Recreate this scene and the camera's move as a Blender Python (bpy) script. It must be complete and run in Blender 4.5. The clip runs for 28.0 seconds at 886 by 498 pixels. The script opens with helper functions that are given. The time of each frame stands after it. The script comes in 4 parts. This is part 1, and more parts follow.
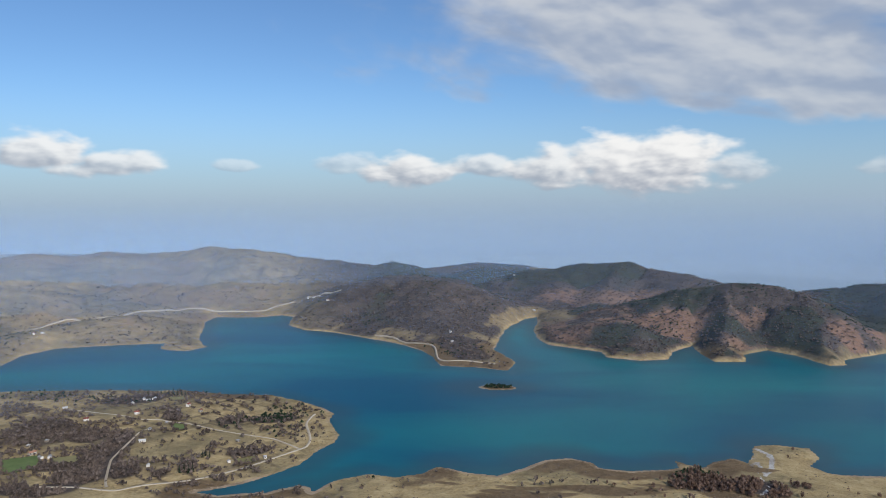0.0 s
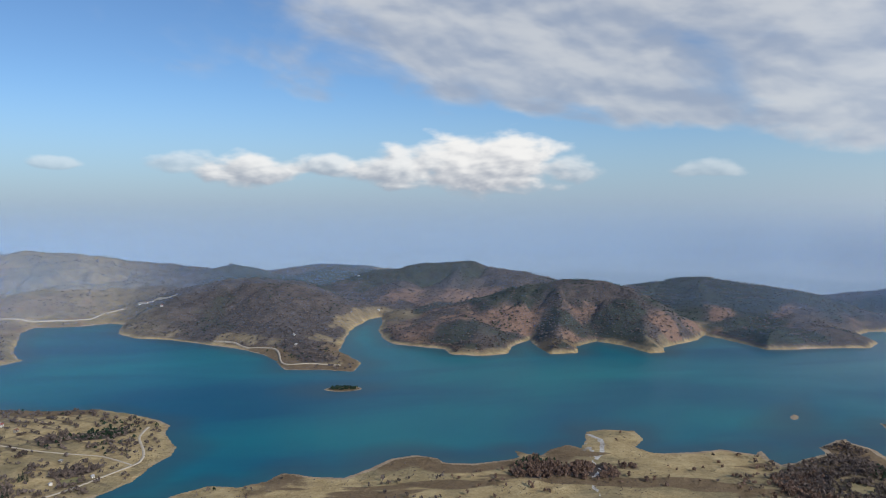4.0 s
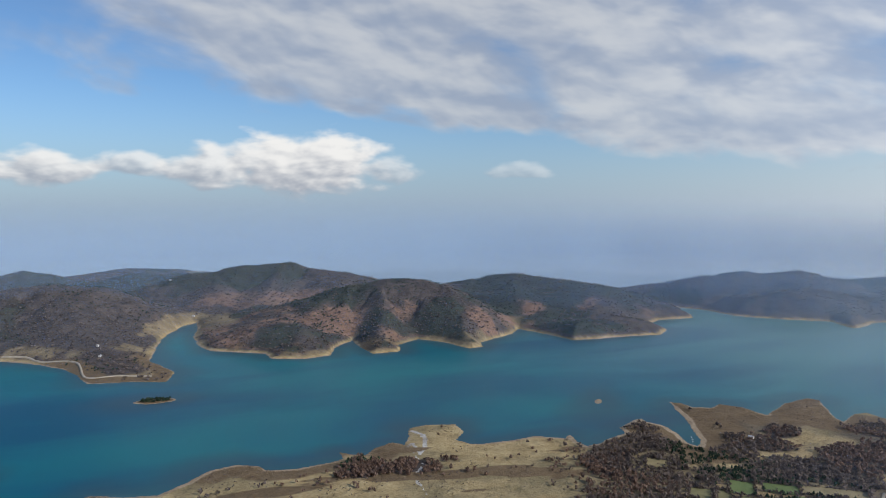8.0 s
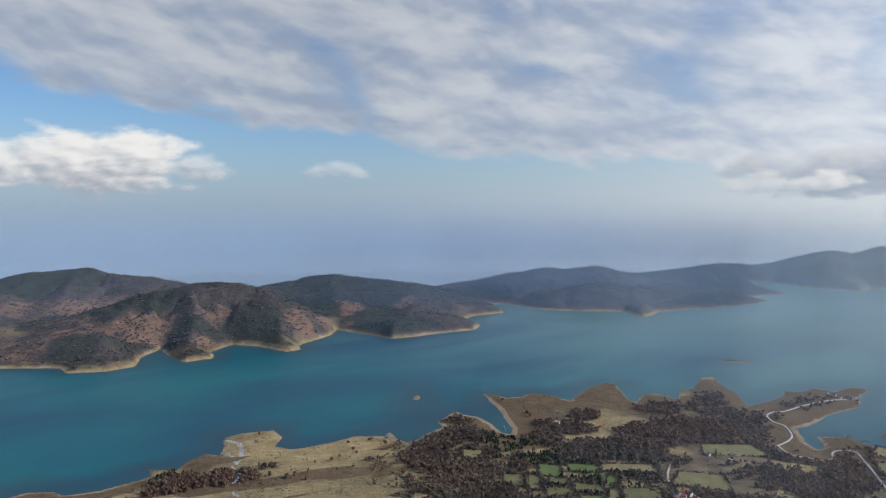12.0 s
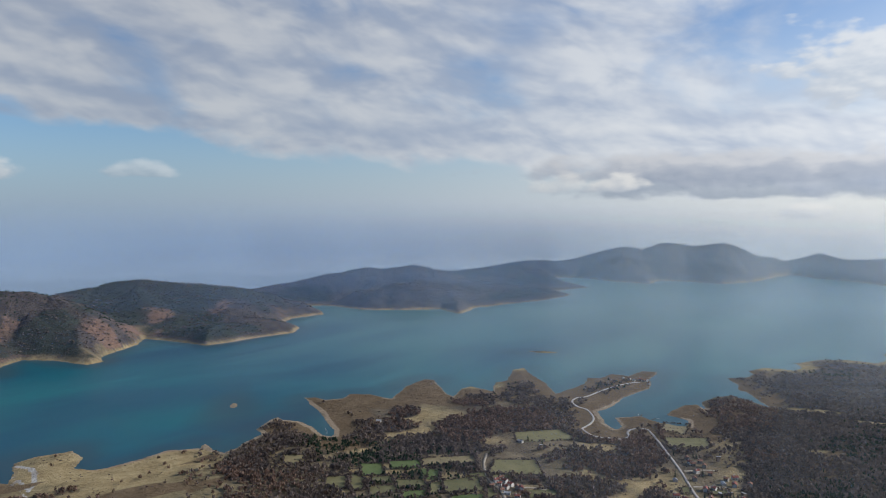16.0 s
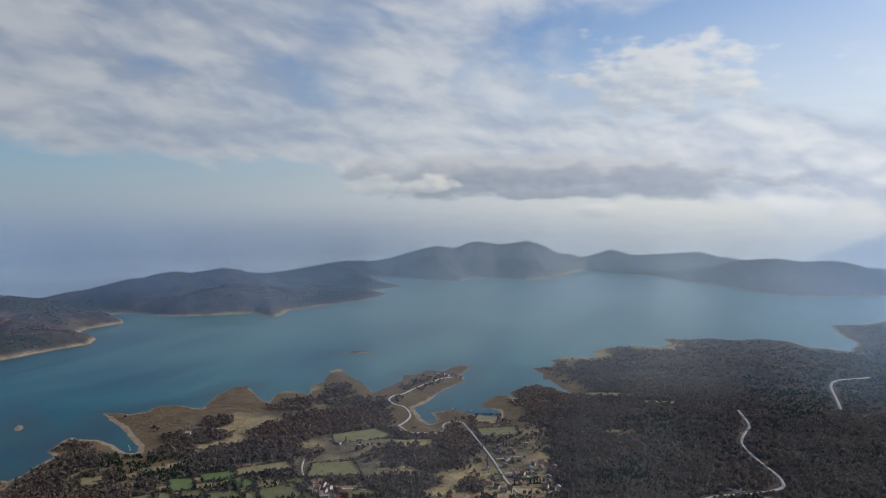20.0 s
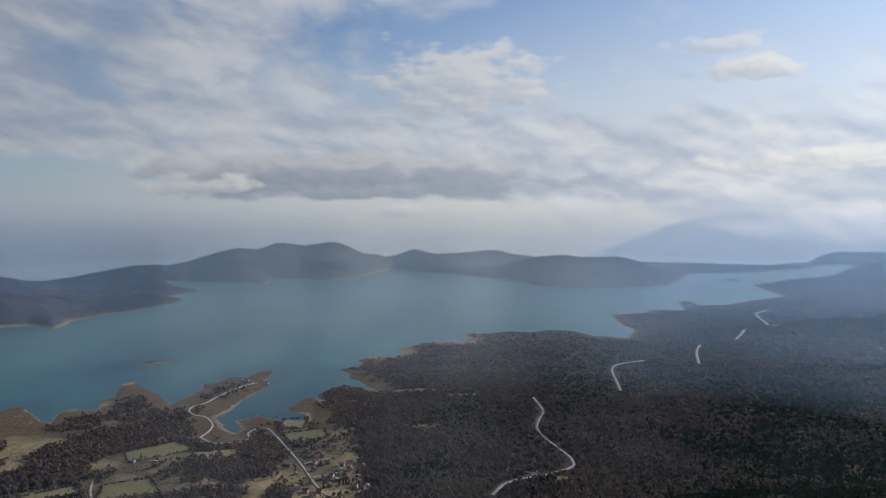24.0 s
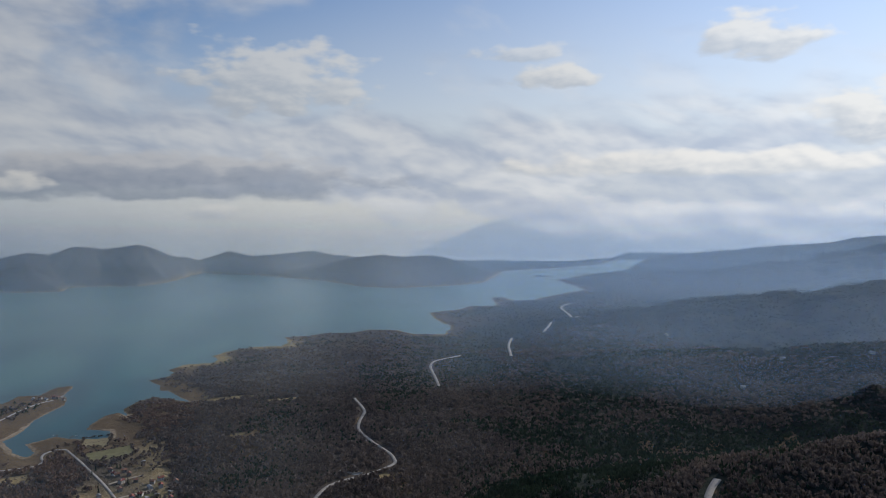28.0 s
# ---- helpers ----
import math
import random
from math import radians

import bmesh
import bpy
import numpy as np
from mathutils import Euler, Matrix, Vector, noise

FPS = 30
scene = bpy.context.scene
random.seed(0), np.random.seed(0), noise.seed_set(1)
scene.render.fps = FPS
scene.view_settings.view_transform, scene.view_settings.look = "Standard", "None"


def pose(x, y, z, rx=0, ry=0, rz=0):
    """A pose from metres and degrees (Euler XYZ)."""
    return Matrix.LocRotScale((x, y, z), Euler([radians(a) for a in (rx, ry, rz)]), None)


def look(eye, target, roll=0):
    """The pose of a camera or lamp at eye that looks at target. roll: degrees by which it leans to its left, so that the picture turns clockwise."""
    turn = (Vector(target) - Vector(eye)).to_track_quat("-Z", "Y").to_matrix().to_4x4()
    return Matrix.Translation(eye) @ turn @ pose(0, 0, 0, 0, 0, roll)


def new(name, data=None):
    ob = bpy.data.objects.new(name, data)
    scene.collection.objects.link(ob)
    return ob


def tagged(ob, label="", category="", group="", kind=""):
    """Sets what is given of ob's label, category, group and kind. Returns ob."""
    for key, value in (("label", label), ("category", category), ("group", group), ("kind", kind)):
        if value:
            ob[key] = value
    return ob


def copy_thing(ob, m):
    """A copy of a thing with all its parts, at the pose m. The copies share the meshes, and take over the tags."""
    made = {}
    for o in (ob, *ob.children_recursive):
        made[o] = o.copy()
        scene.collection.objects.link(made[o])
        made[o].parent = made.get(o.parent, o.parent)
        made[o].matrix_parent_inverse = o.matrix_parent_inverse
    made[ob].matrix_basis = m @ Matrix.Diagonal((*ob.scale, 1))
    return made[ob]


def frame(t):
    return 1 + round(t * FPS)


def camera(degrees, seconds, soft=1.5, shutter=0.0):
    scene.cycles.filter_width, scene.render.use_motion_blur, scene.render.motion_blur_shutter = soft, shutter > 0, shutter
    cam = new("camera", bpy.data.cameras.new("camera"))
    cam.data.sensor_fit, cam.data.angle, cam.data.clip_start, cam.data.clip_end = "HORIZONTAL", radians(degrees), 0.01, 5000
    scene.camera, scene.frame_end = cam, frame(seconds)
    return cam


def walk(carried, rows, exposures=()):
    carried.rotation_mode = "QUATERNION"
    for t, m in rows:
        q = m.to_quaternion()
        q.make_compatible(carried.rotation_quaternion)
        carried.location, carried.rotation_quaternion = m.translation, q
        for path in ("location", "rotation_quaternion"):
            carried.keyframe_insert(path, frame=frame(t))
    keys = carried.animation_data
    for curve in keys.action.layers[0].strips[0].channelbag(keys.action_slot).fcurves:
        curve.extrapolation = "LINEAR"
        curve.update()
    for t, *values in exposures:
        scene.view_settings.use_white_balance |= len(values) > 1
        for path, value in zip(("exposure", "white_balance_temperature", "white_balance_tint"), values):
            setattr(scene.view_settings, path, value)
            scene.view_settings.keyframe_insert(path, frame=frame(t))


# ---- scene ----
# Drone shot over a mountain lake: the drone hovers 340 m over the water and turns to its right.
HOVER = 340.0
cam = camera(61.18, 28.0, soft=0.8)
YAW = [(0, 0.0), (1, 2.73), (2, 5.56), (3, 8.60), (3.5, 10.24), (5.5, 17.02), (6, 18.75), (7, 22.09), (8, 25.52), (9, 28.96),
       (10, 32.39), (11, 35.90), (12, 39.42), (12.5, 41.18), (14.5, 48.25), (15, 49.89), (16, 53.21), (17, 56.64), (18, 60.11),
       (19, 63.63), (20, 67.30), (21, 71.02), (21.5, 72.87), (23.5, 80.30), (24, 82.12), (25, 85.61), (26, 89.15), (27, 92.57),
       (28, 95.92)]
TILT = -3.49
rows = []
for t, yaw in YAW:
    a = radians(yaw)
    aim = (1000 * math.sin(a), 1000 * math.cos(a), HOVER + 1000 * math.tan(radians(TILT)))
    rows.append((t, look((0, 0, HOVER), aim, -0.14)))
walk(cam, rows, [(0, 0.0, 6500, 10), (8, -0.05, 6550, 10), (17, -0.25, 6550, 10), (28, -0.74, 6550, 10)])

# ---- sky and sun ----
SUN_AZ, SUN_EL = radians(150), radians(29)      # compass bearing from +Y towards +X, and height
sun_dir = Vector((math.sin(SUN_AZ) * math.cos(SUN_EL), math.cos(SUN_AZ) * math.cos(SUN_EL), math.sin(SUN_EL)))
sun = new("sun", bpy.data.lights.new("sun", "SUN"))
sun.data.energy, sun.data.angle, sun.data.color = 4.2, radians(0.7), (1.0, 0.95, 0.87)
sun.matrix_world = look(sun_dir * 3000, (0, 0, 0))


class Nodes:
    """Short ways to write shader nodes."""

    def __init__(self, tree):
        self.tree = tree
        tree.nodes.clear()

    def add(self, kind, **sets):
        n = self.tree.nodes.new(kind)
        for k, v in sets.items():
            if k == "operation":
                n.operation = v
            elif k == "blend_type":
                n.blend_type = v
            elif k == "data_type":
                n.data_type = v
        return n

    def put(self, socket, value):
        if hasattr(value, "is_output"):
            self.tree.links.new(value, socket)
        elif value is not None:
            socket.default_value = value

    def math(self, op, a, b=None, c=None, clamp=False):
        n = self.add("ShaderNodeMath", operation=op)
        n.use_clamp = clamp
        for i, v in enumerate((a, b, c)):
            self.put(n.inputs[i], v)
        return n.outputs[0]

    def vmath(self, op, a, b=None):
        n = self.add("ShaderNodeVectorMath", operation=op)
        self.put(n.inputs[0], a)
        self.put(n.inputs[1], b)
        return n.outputs[0]

    def step(self, x, lo, hi):
        n = self.add("ShaderNodeMapRange")
        n.interpolation_type = "SMOOTHSTEP"
        for i, v in enumerate((x, lo, hi, 0.0, 1.0)):
            self.put(n.inputs[i], v)
        return n.outputs[0]

    def noise(self, vec, scale, detail=4.0, rough=0.55, warp=0.0):
        n = self.add("ShaderNodeTexNoise")
        self.put(n.inputs["Vector"], vec)
        n.inputs["Scale"].default_value = scale
        n.inputs["Detail"].default_value = detail
        n.inputs["Roughness"].default_value = rough
        n.inputs["Distortion"].default_value = warp
        return n.outputs["Fac"]

    def mix(self, fac, a, b, kind="MIX"):
        n = self.add("ShaderNodeMix", data_type="RGBA", blend_type=kind)
        self.put(n.inputs[0], fac)
        self.put(n.inputs[6], a)
        self.put(n.inputs[7], b)
        return n.outputs[2]

    def ramp(self, fac, stops):
        n = self.add("ShaderNodeValToRGB")
        self.put(n.inputs[0], fac)
        e = n.color_ramp.elements
        while len(e) < len(stops):
            e.new(0.5)
        for el, (p, c) in zip(e, stops):
            el.position, el.color = p, (*c, 1)
        return n.outputs[0]


def rgb(r, g, b):
    return (r, g, b, 1.0)


world = bpy.data.worlds.new("sky")
scene.world = world
world.use_nodes = True
N = Nodes(world.node_tree)
sky = N.add("ShaderNodeTexSky")
sky.sky_type, sky.sun_disc = "NISHITA", False
sky.sun_elevation, sky.sun_rotation = SUN_EL, SUN_AZ
sky.altitude, sky.air_density, sky.dust_density, sky.ozone_density = 1100, 1.0, 0.5, 2.5
way = N.add("ShaderNodeTexCoord").outputs["Generated"]
sep = N.add("ShaderNodeSeparateXYZ")
N.put(sep.inputs[0], way)
dx, dy, dz = sep.outputs
el = N.math("MULTIPLY", N.math("ARCSINE", dz), 57.2958)
az = N.math("MULTIPLY", N.math("ARCTAN2", dx, dy), 57.2958)
# the haze of the great plain: thick at the horizon and below, thin by ten degrees up, brighter and higher towards the sun
toward_sun = N.step(az, 22.0, 95.0)
haze_top = N.math("ADD", 9.0, N.math("MULTIPLY", N.step(az, 40.0, 115.0), 19.0))
haze = N.math("SUBTRACT", 1.0, N.step(el, -2.5, haze_top))
haze_col = N.mix(toward_sun, rgb(3.7, 4.95, 6.8), rgb(6.9, 7.0, 7.0))
low = N.step(el, -9.0, -0.5)
haze_col = N.mix(low, N.mix(0.22, haze_col, rgb(2.1, 3.0, 4.6)), haze_col)
clear_sky = N.mix(1.0, sky.outputs[0], rgb(0.82, 1.04, 1.26), "MULTIPLY")
base = N.mix(N.math("MULTIPLY", haze, 0.93), clear_sky, haze_col)
# a great mountain, far off in the haze
ragged = N.add("ShaderNodeCombineXYZ")
N.put(ragged.inputs[0], N.math("MULTIPLY", az, 0.16))
crest = N.math("ADD", N.math("MULTIPLY", N.step(az, 88.0, 103.0), 4.3), -5.1)
crest = N.math("ADD", crest, N.math("MULTIPLY", N.math("SUBTRACT", N.noise(ragged.outputs[0], 1.0, 5.0, 0.55), 0.5), 1.6))
ridge = N.step(N.math("SUBTRACT", crest, el), -0.12, 0.25)
base = N.mix(N.math("MULTIPLY", ridge, 0.6), base, rgb(2.7, 3.6, 4.9))
# a broken sheet of cloud, soft and wide, with blue holes towards the sun
comb = N.add("ShaderNodeCombineXYZ")
N.put(comb.inputs[0], N.math("ADD", N.math("DIVIDE", az, 11.0), N.math("DIVIDE", el, 16.0)))
N.put(comb.inputs[1], N.math("DIVIDE", el, 5.6))
big = N.noise(comb.outputs[0], 0.85, 5.0, 0.5, 0.5)
fine = N.noise(comb.outputs[0], 2.2, 3.5, 0.5, 0.2)
tex = N.math("ADD", N.math("MULTIPLY", big, 0.70), N.math("MULTIPLY", fine, 0.30))
# the sheet's lower edge slopes down to the east
edge = N.math("SUBTRACT", 7.9, N.math("MULTIPLY", az, 0.098))
above = N.math("SUBTRACT", N.math("ADD", el, N.math("MULTIPLY", N.math("SUBTRACT", fine, 0.5), 3.0)), edge)
cover = N.math("MULTIPLY", N.step(above, -1.4, 2.2), N.step(az, -20.0, 16.0))
thin = N.math("MULTIPLY", N.step(az, 48.0, 96.0), N.step(el, 3.5, 9.5))
cover = N.math("MULTIPLY", cover, N.math("SUBTRACT", 1.0, N.math("MULTIPLY", thin, 0.8)))
thick = N.step(N.math("ADD", tex, N.math("MULTIPLY", cover, 0.38)), 0.60, 0.86)
thick = N.math("MULTIPLY", thick, N.step(cover, 0.0, 0.25))
lee = N.noise(N.vmath("ADD", comb.outputs[0], (0.06, 0.12, 0.0)), 2.2, 3.5, 0.5, 0.2)
shade = N.math("ADD", N.math("ADD", N.math("MULTIPLY", fine, 0.5), N.math("MULTIPLY", big, 0.8)), N.math("MULTIPLY", N.math("SUBTRACT", lee, fine), 1.1))
shade = N.step(shade, 0.42, 0.92)
cloud_col = N.mix(shade, rgb(4.0, 4.7, 6.0), rgb(7.0, 7.3, 7.7))
base = N.mix(N.math("MULTIPLY", thick, 0.88), base, cloud_col)


def cumulus(base, a0, e0, wa, we, dark, bright, gain=0.9, ragged=0.62):
    """One cloud of its own: its bearing, height and half sizes in degrees."""
    p = N.add("ShaderNodeCombineXYZ")
    N.put(p.inputs[0], N.math("DIVIDE", N.math("SUBTRACT", az, a0), wa))
    N.put(p.inputs[1], N.math("DIVIDE", N.math("SUBTRACT", el, e0), we))
    q = N.add("ShaderNodeCombineXYZ")
    N.put(q.inputs[0], N.math("MULTIPLY", az, 0.30))
    N.put(q.inputs[1], N.math("MULTIPLY", el, 0.62))
    N.put(q.inputs[2], a0 * 0.37)
    puff = N.noise(q.outputs[0], 1.1, 3.4, 0.48, 0.1)
    lee = N.noise(N.vmath("ADD", q.outputs[0], (0.16, 0.17, 0.0)), 1.1, 3.4, 0.48, 0.1)
    sp = N.add("ShaderNodeSeparateXYZ")
    N.put(sp.inputs[0], p.outputs[0])
    # a flat soft base and a heaped top
    tall = N.math("MULTIPLY", sp.outputs[1], N.math("ADD", 1.0, N.math("MULTIPLY", N.math("LESS_THAN", sp.outputs[1], 0.0), 0.5)))
    flat = N.math("POWER", N.math("ADD", N.math("MULTIPLY", sp.outputs[0], sp.outputs[0]), N.math("MULTIPLY", tall, tall)), 0.5)
    d = N.math("ADD", flat, N.math("MULTIPLY", N.math("SUBTRACT", puff, 0.5), ragged * 2.6))
    mask = N.math("SUBTRACT", 1.0, N.step(d, 0.58, 1.06))
    top = N.math("ADD", sp.outputs[1], N.math("MULTIPLY", sp.outputs[0], 0.25))
    top = N.math("ADD", top, N.math("MULTIPLY", N.math("SUBTRACT", lee, puff), 3.0))
    return N.mix(N.math("MULTIPLY", mask, gain), base, N.mix(N.step(top, -0.85, 0.8), dark, bright))


GREY, WHITE = rgb(4.3, 4.8, 5.7), rgb(10.6, 10.6, 10.5)
CLOUDS = [(15.6, 2.5, 6.2, 3.1, 1.0), (9.4, 2.4, 5.0, 2.3, 0.9), (21.2, 2.4, 2.6, 1.3, 0.55), (-2.6, 2.3, 3.6, 1.7, 0.92),
          (-6.6, 2.9, 4.0, 0.9, 0.45), (2.9, 2.7, 2.8, 1.1, 0.75), (-28.5, 3.2, 3.8, 1.7, 0.9), (-23.8, 2.6, 4.0, 1.2, 0.8),
          (-15.3, 2.7, 2.0, 0.7, 0.35), (31.5, 2.3, 2.8, 0.8, 0.35)]
for a0, e0, wa, we, gain in CLOUDS:
    base = cumulus(base, a0, e0, wa, we, GREY, WHITE, gain)
# the long dark cloud over the eastern hills, with lit tufts below it
base = cumulus(base, 74.0, 2.3, 16.0, 1.7, rgb(3.3, 3.8, 4.7), rgb(5.6, 5.8, 6.2), 0.85, 0.5)
base = cumulus(base, 78.0, 1.2, 15.0, 1.7, rgb(2.3, 2.9, 3.9), rgb(3.6, 4.1, 5.0), 0.7, 0.6)
TUFTS = [(66.0, 1.4, 2.2, 0.9, 0.9), (62.4, 1.3, 3.0, 1.1, 0.6), (79.1, -0.7, 2.2, 0.8, 0.7), (83.6, 8.7, 7.6, 3.4, 0.75), (104.7, 9.2, 3.2, 1.1, 0.85),
         (101.3, 10.9, 4.2, 0.9, 0.6), (118.0, 11.2, 4.4, 2.2, 0.85), (124.8, 5.5, 3.4, 2.3, 0.9)]
for a0, e0, wa, we, gain in TUFTS:
    base = cumulus(base, a0, e0, wa, we, rgb(4.6, 5.1, 5.8), rgb(7.3, 7.4, 7.4), gain, 0.8)
base = cumulus(base, 115.0, 2.7, 17.0, 1.3, rgb(5.2, 5.6, 6.1), rgb(7.6, 7.6, 7.5), 0.95, 0.5)
base = cumulus(base, 117.0, 0.9, 15.0, 1.6, rgb(3.1, 3.9, 5.0), rgb(3.7, 4.4, 5.4), 0.4, 0.5)
# the whole sky brightens towards the sun's side
sunward = N.math("ADD", 1.0, N.math("ADD", N.math("MULTIPLY", N.step(az, 24.0, 118.0), 0.8), N.math("MULTIPLY", N.step(az, 92.0, 130.0), 0.5)))
bright = N.add("ShaderNodeVectorMath", operation="SCALE")
N.put(bright.inputs[0], base)
N.put(bright.inputs[3], sunward)
base = bright.outputs[0]
bg = N.add("ShaderNodeBackground")
N.put(bg.inputs[0], base)
bg.inputs[1].default_value = 0.085
out = N.add("ShaderNodeOutputWorld")
N.put(out.inputs[0], bg.outputs[0])

# ---- materials ----
def material(name):
    m = bpy.data.materials.new(name)
    m.use_nodes = True
    n = Nodes(m.node_tree)
    b = n.add("ShaderNodeBsdfPrincipled")
    o = n.add("ShaderNodeOutputMaterial")
    n.put(o.inputs[0], b.outputs[0])
    return m, n, b


def bump(n, b, height, strength, distance):
    k = n.add("ShaderNodeBump")
    k.inputs["Strength"].default_value = strength
    k.inputs["Distance"].default_value = distance
    n.put(k.inputs["Height"], height)
    n.put(b.inputs["Normal"], k.outputs[0])


def place(n):
    return n.add("ShaderNodeNewGeometry").outputs["Position"]


def attribute(n, name):
    a = n.add("ShaderNodeAttribute")
    a.attribute_name = name
    return a.outputs["Fac"]


def plain(name, dark, light, rough=0.8, scale=1.0, metal=0.0, spread=0.25):
    """A paint, stone, wood or tile with two scales of wear, and a shade of its own on each piece."""
    m, n, b = material(name)
    p = place(n)
    f = n.math("ADD", n.math("MULTIPLY", n.noise(p, 0.35 * scale, 3.0), 0.6), n.math("MULTIPLY", n.noise(p, 4.0 * scale, 4.0), 0.4))
    own = n.add("ShaderNodeObjectInfo").outputs["Random"]
    f = n.math("ADD", f, n.math("MULTIPLY", n.math("SUBTRACT", own, 0.5), spread))
    n.put(b.inputs["Base Color"], n.ramp(f, [(0.3, dark), (0.7, light)]))
    b.inputs["Roughness"].default_value = rough
    b.inputs["Metallic"].default_value = metal
    bump(n, b, n.noise(p, 6.0 * scale, 3.0), 0.25, 0.05)
    return m


def ground_material():
    m, n, b = material("ground_cover")
    p = place(n)
    big, mid, fine = n.noise(p, 0.006, 5.0, 0.6), n.noise(p, 0.035, 6.0, 0.66), n.noise(p, 0.25, 5.0, 0.7)
    mixd = n.math("ADD", n.math("MULTIPLY", mid, 0.55), n.math("MULTIPLY", fine, 0.45))
    # dry winter grass, from straw to olive
    grass = n.ramp(mixd, [(0.28, (0.120, 0.086, 0.050)), (0.46, (0.330, 0.245, 0.120)), (0.68, (0.560, 0.435, 0.230))])
    olive = n.ramp(mixd, [(0.28, (0.115, 0.094, 0.048)), (0.68, (0.350, 0.275, 0.148))])
    grass = n.mix(n.step(big, 0.46, 0.60), grass, olive)
    # leaf litter, bracken and scrub under the bare woods
    scrub = n.ramp(mixd, [(0.30, (0.026, 0.023, 0.024)), (0.48, (0.062, 0.051, 0.048)), (0.68, (0.135, 0.104, 0.086))])
    rust = n.ramp(mixd, [(0.30, (0.080, 0.049, 0.036)), (0.66, (0.245, 0.152, 0.105))])
    shore = n.ramp(mixd, [(0.30, (0.20, 0.145, 0.090)), (0.65, (0.40, 0.31, 0.21))])
    mud = n.ramp(mixd, [(0.30, (0.090, 0.062, 0.035)), (0.65, (0.20, 0.140, 0.080))])
    col = n.mix(n.math("ADD", attribute(n, "wood"), n.math("MULTIPLY", n.math("SUBTRACT", fine, 0.5), 0.5), None, True), grass, scrub)
    col = n.mix(n.step(n.math("ADD", attribute(n, "rust"), n.math("MULTIPLY", n.math("SUBTRACT", mid, 0.5), 1.2)), 0.3, 0.8), col, rust)
    # dark evergreen floor; the hills' shade is put into this tone too
    pine_shade = n.ramp(mixd, [(0.30, (0.012, 0.018, 0.014)), (0.66, (0.052, 0.058, 0.042))])
    col = n.mix(n.step(n.math("ADD", attribute(n, "pine_shade"), n.math("MULTIPLY", n.math("SUBTRACT", mid, 0.5), 0.8)), 0.3, 0.7), col, pine_shade)
    gravel = n.ramp(mixd, [(0.35, (0.20, 0.18, 0.155)), (0.60, (0.56, 0.53, 0.48))])
    col = n.mix(n.step(n.math("ADD", attribute(n, "gravel"), n.math("MULTIPLY", n.math("SUBTRACT", fine, 0.5), 1.1)), 0.45, 0.65), col, gravel)
    col = n.mix(n.step(n.math("ADD", attribute(n, "reed"), n.math("MULTIPLY", n.math("SUBTRACT", fine, 0.5), 0.9)), 0.35, 0.75), col, mud)
    col = n.mix(n.step(n.math("ADD", attribute(n, "shore"), n.math("MULTIPLY", n.math("SUBTRACT", fine, 0.5), 0.8)), 0.35, 0.7), col, shore)
    n.put(b.inputs["Base Color"], col)
    b.inputs["Roughness"].default_value = 0.95
    b.inputs["Specular IOR Level"].default_value = 0.15
    bump(n, b, n.math("ADD", n.math("MULTIPLY", fine, 1.0), n.math("MULTIPLY", mid, 3.0)), 0.7, 3.0)
    return m


def water_material():
    m, n, b = material("lake_water")
    p = place(n)
    sc = n.add("ShaderNodeVectorMath", operation="MULTIPLY")
    n.put(sc.inputs[0], p)
    sc.inputs[1].default_value = (0.6, 1.9, 1.0)
    drift = n.noise(sc.outputs[0], 0.0022, 4.0, 0.55, 0.6)
    shoal = attribute(n, "shoal")
    deep = n.ramp(drift, [(0.35, (0.001, 0.068, 0.118)), (0.65, (0.002, 0.135, 0.155))])
    # greener and milkier towards the east: the sky's reflection put into the colour
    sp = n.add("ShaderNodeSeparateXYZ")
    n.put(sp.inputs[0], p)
    sky_sheen = n.step(n.math("ADD", sp.outputs[0], n.math("MULTIPLY", drift, 700.0)), 1150.0, 2500.0)
    deep = n.mix(sky_sheen, deep, n.ramp(drift, [(0.35, (0.065, 0.165, 0.158)), (0.65, (0.095, 0.215, 0.188))]))
    col = n.mix(n.math("MULTIPLY", shoal, n.math("SUBTRACT", 0.6, n.math("MULTIPLY", sky_sheen, 0.4))), deep, rgb(0.026, 0.058, 0.075))
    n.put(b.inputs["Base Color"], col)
    b.inputs["Roughness"].default_value = 0.30
    b.inputs["IOR"].default_value = 1.33
    # specular is cut in the west and raised in the east, to set the sky's reflection
    n.put(b.inputs["Specular IOR Level"], n.math("ADD", 0.10, n.math("MULTIPLY", sky_sheen, 0.9)))
    return m


def foliage(name, dark, light, scale=0.04):
    """Twigs or needles: each spray of a crown has its own shade."""
    m, n, b = material(name)
    o = n.tree.nodes["Material Output"]
    own = n.add("ShaderNodeNewGeometry").outputs["Random Per Island"]
    f = n.math("ADD", n.math("MULTIPLY", own, 0.45), n.math("MULTIPLY", n.noise(place(n), scale, 3.0), 0.75))
    n.put(b.inputs["Base Color"], n.ramp(f, [(0.28, dark), (0.85, light)]))
    b.inputs["Roughness"].default_value = 0.9
    b.inputs["Specular IOR Level"].default_value = 0.1
    # light passes between the twigs of a crown
    glow, both = n.add("ShaderNodeBsdfTranslucent"), n.add("ShaderNodeMixShader")
    n.put(glow.inputs[0], n.ramp(f, [(0.28, dark), (0.85, light)]))
    both.inputs[0].default_value = 0.4
    n.put(both.inputs[1], b.outputs[0])
    n.put(both.inputs[2], glow.outputs[0])
    n.put(o.inputs[0], both.outputs[0])
    return m


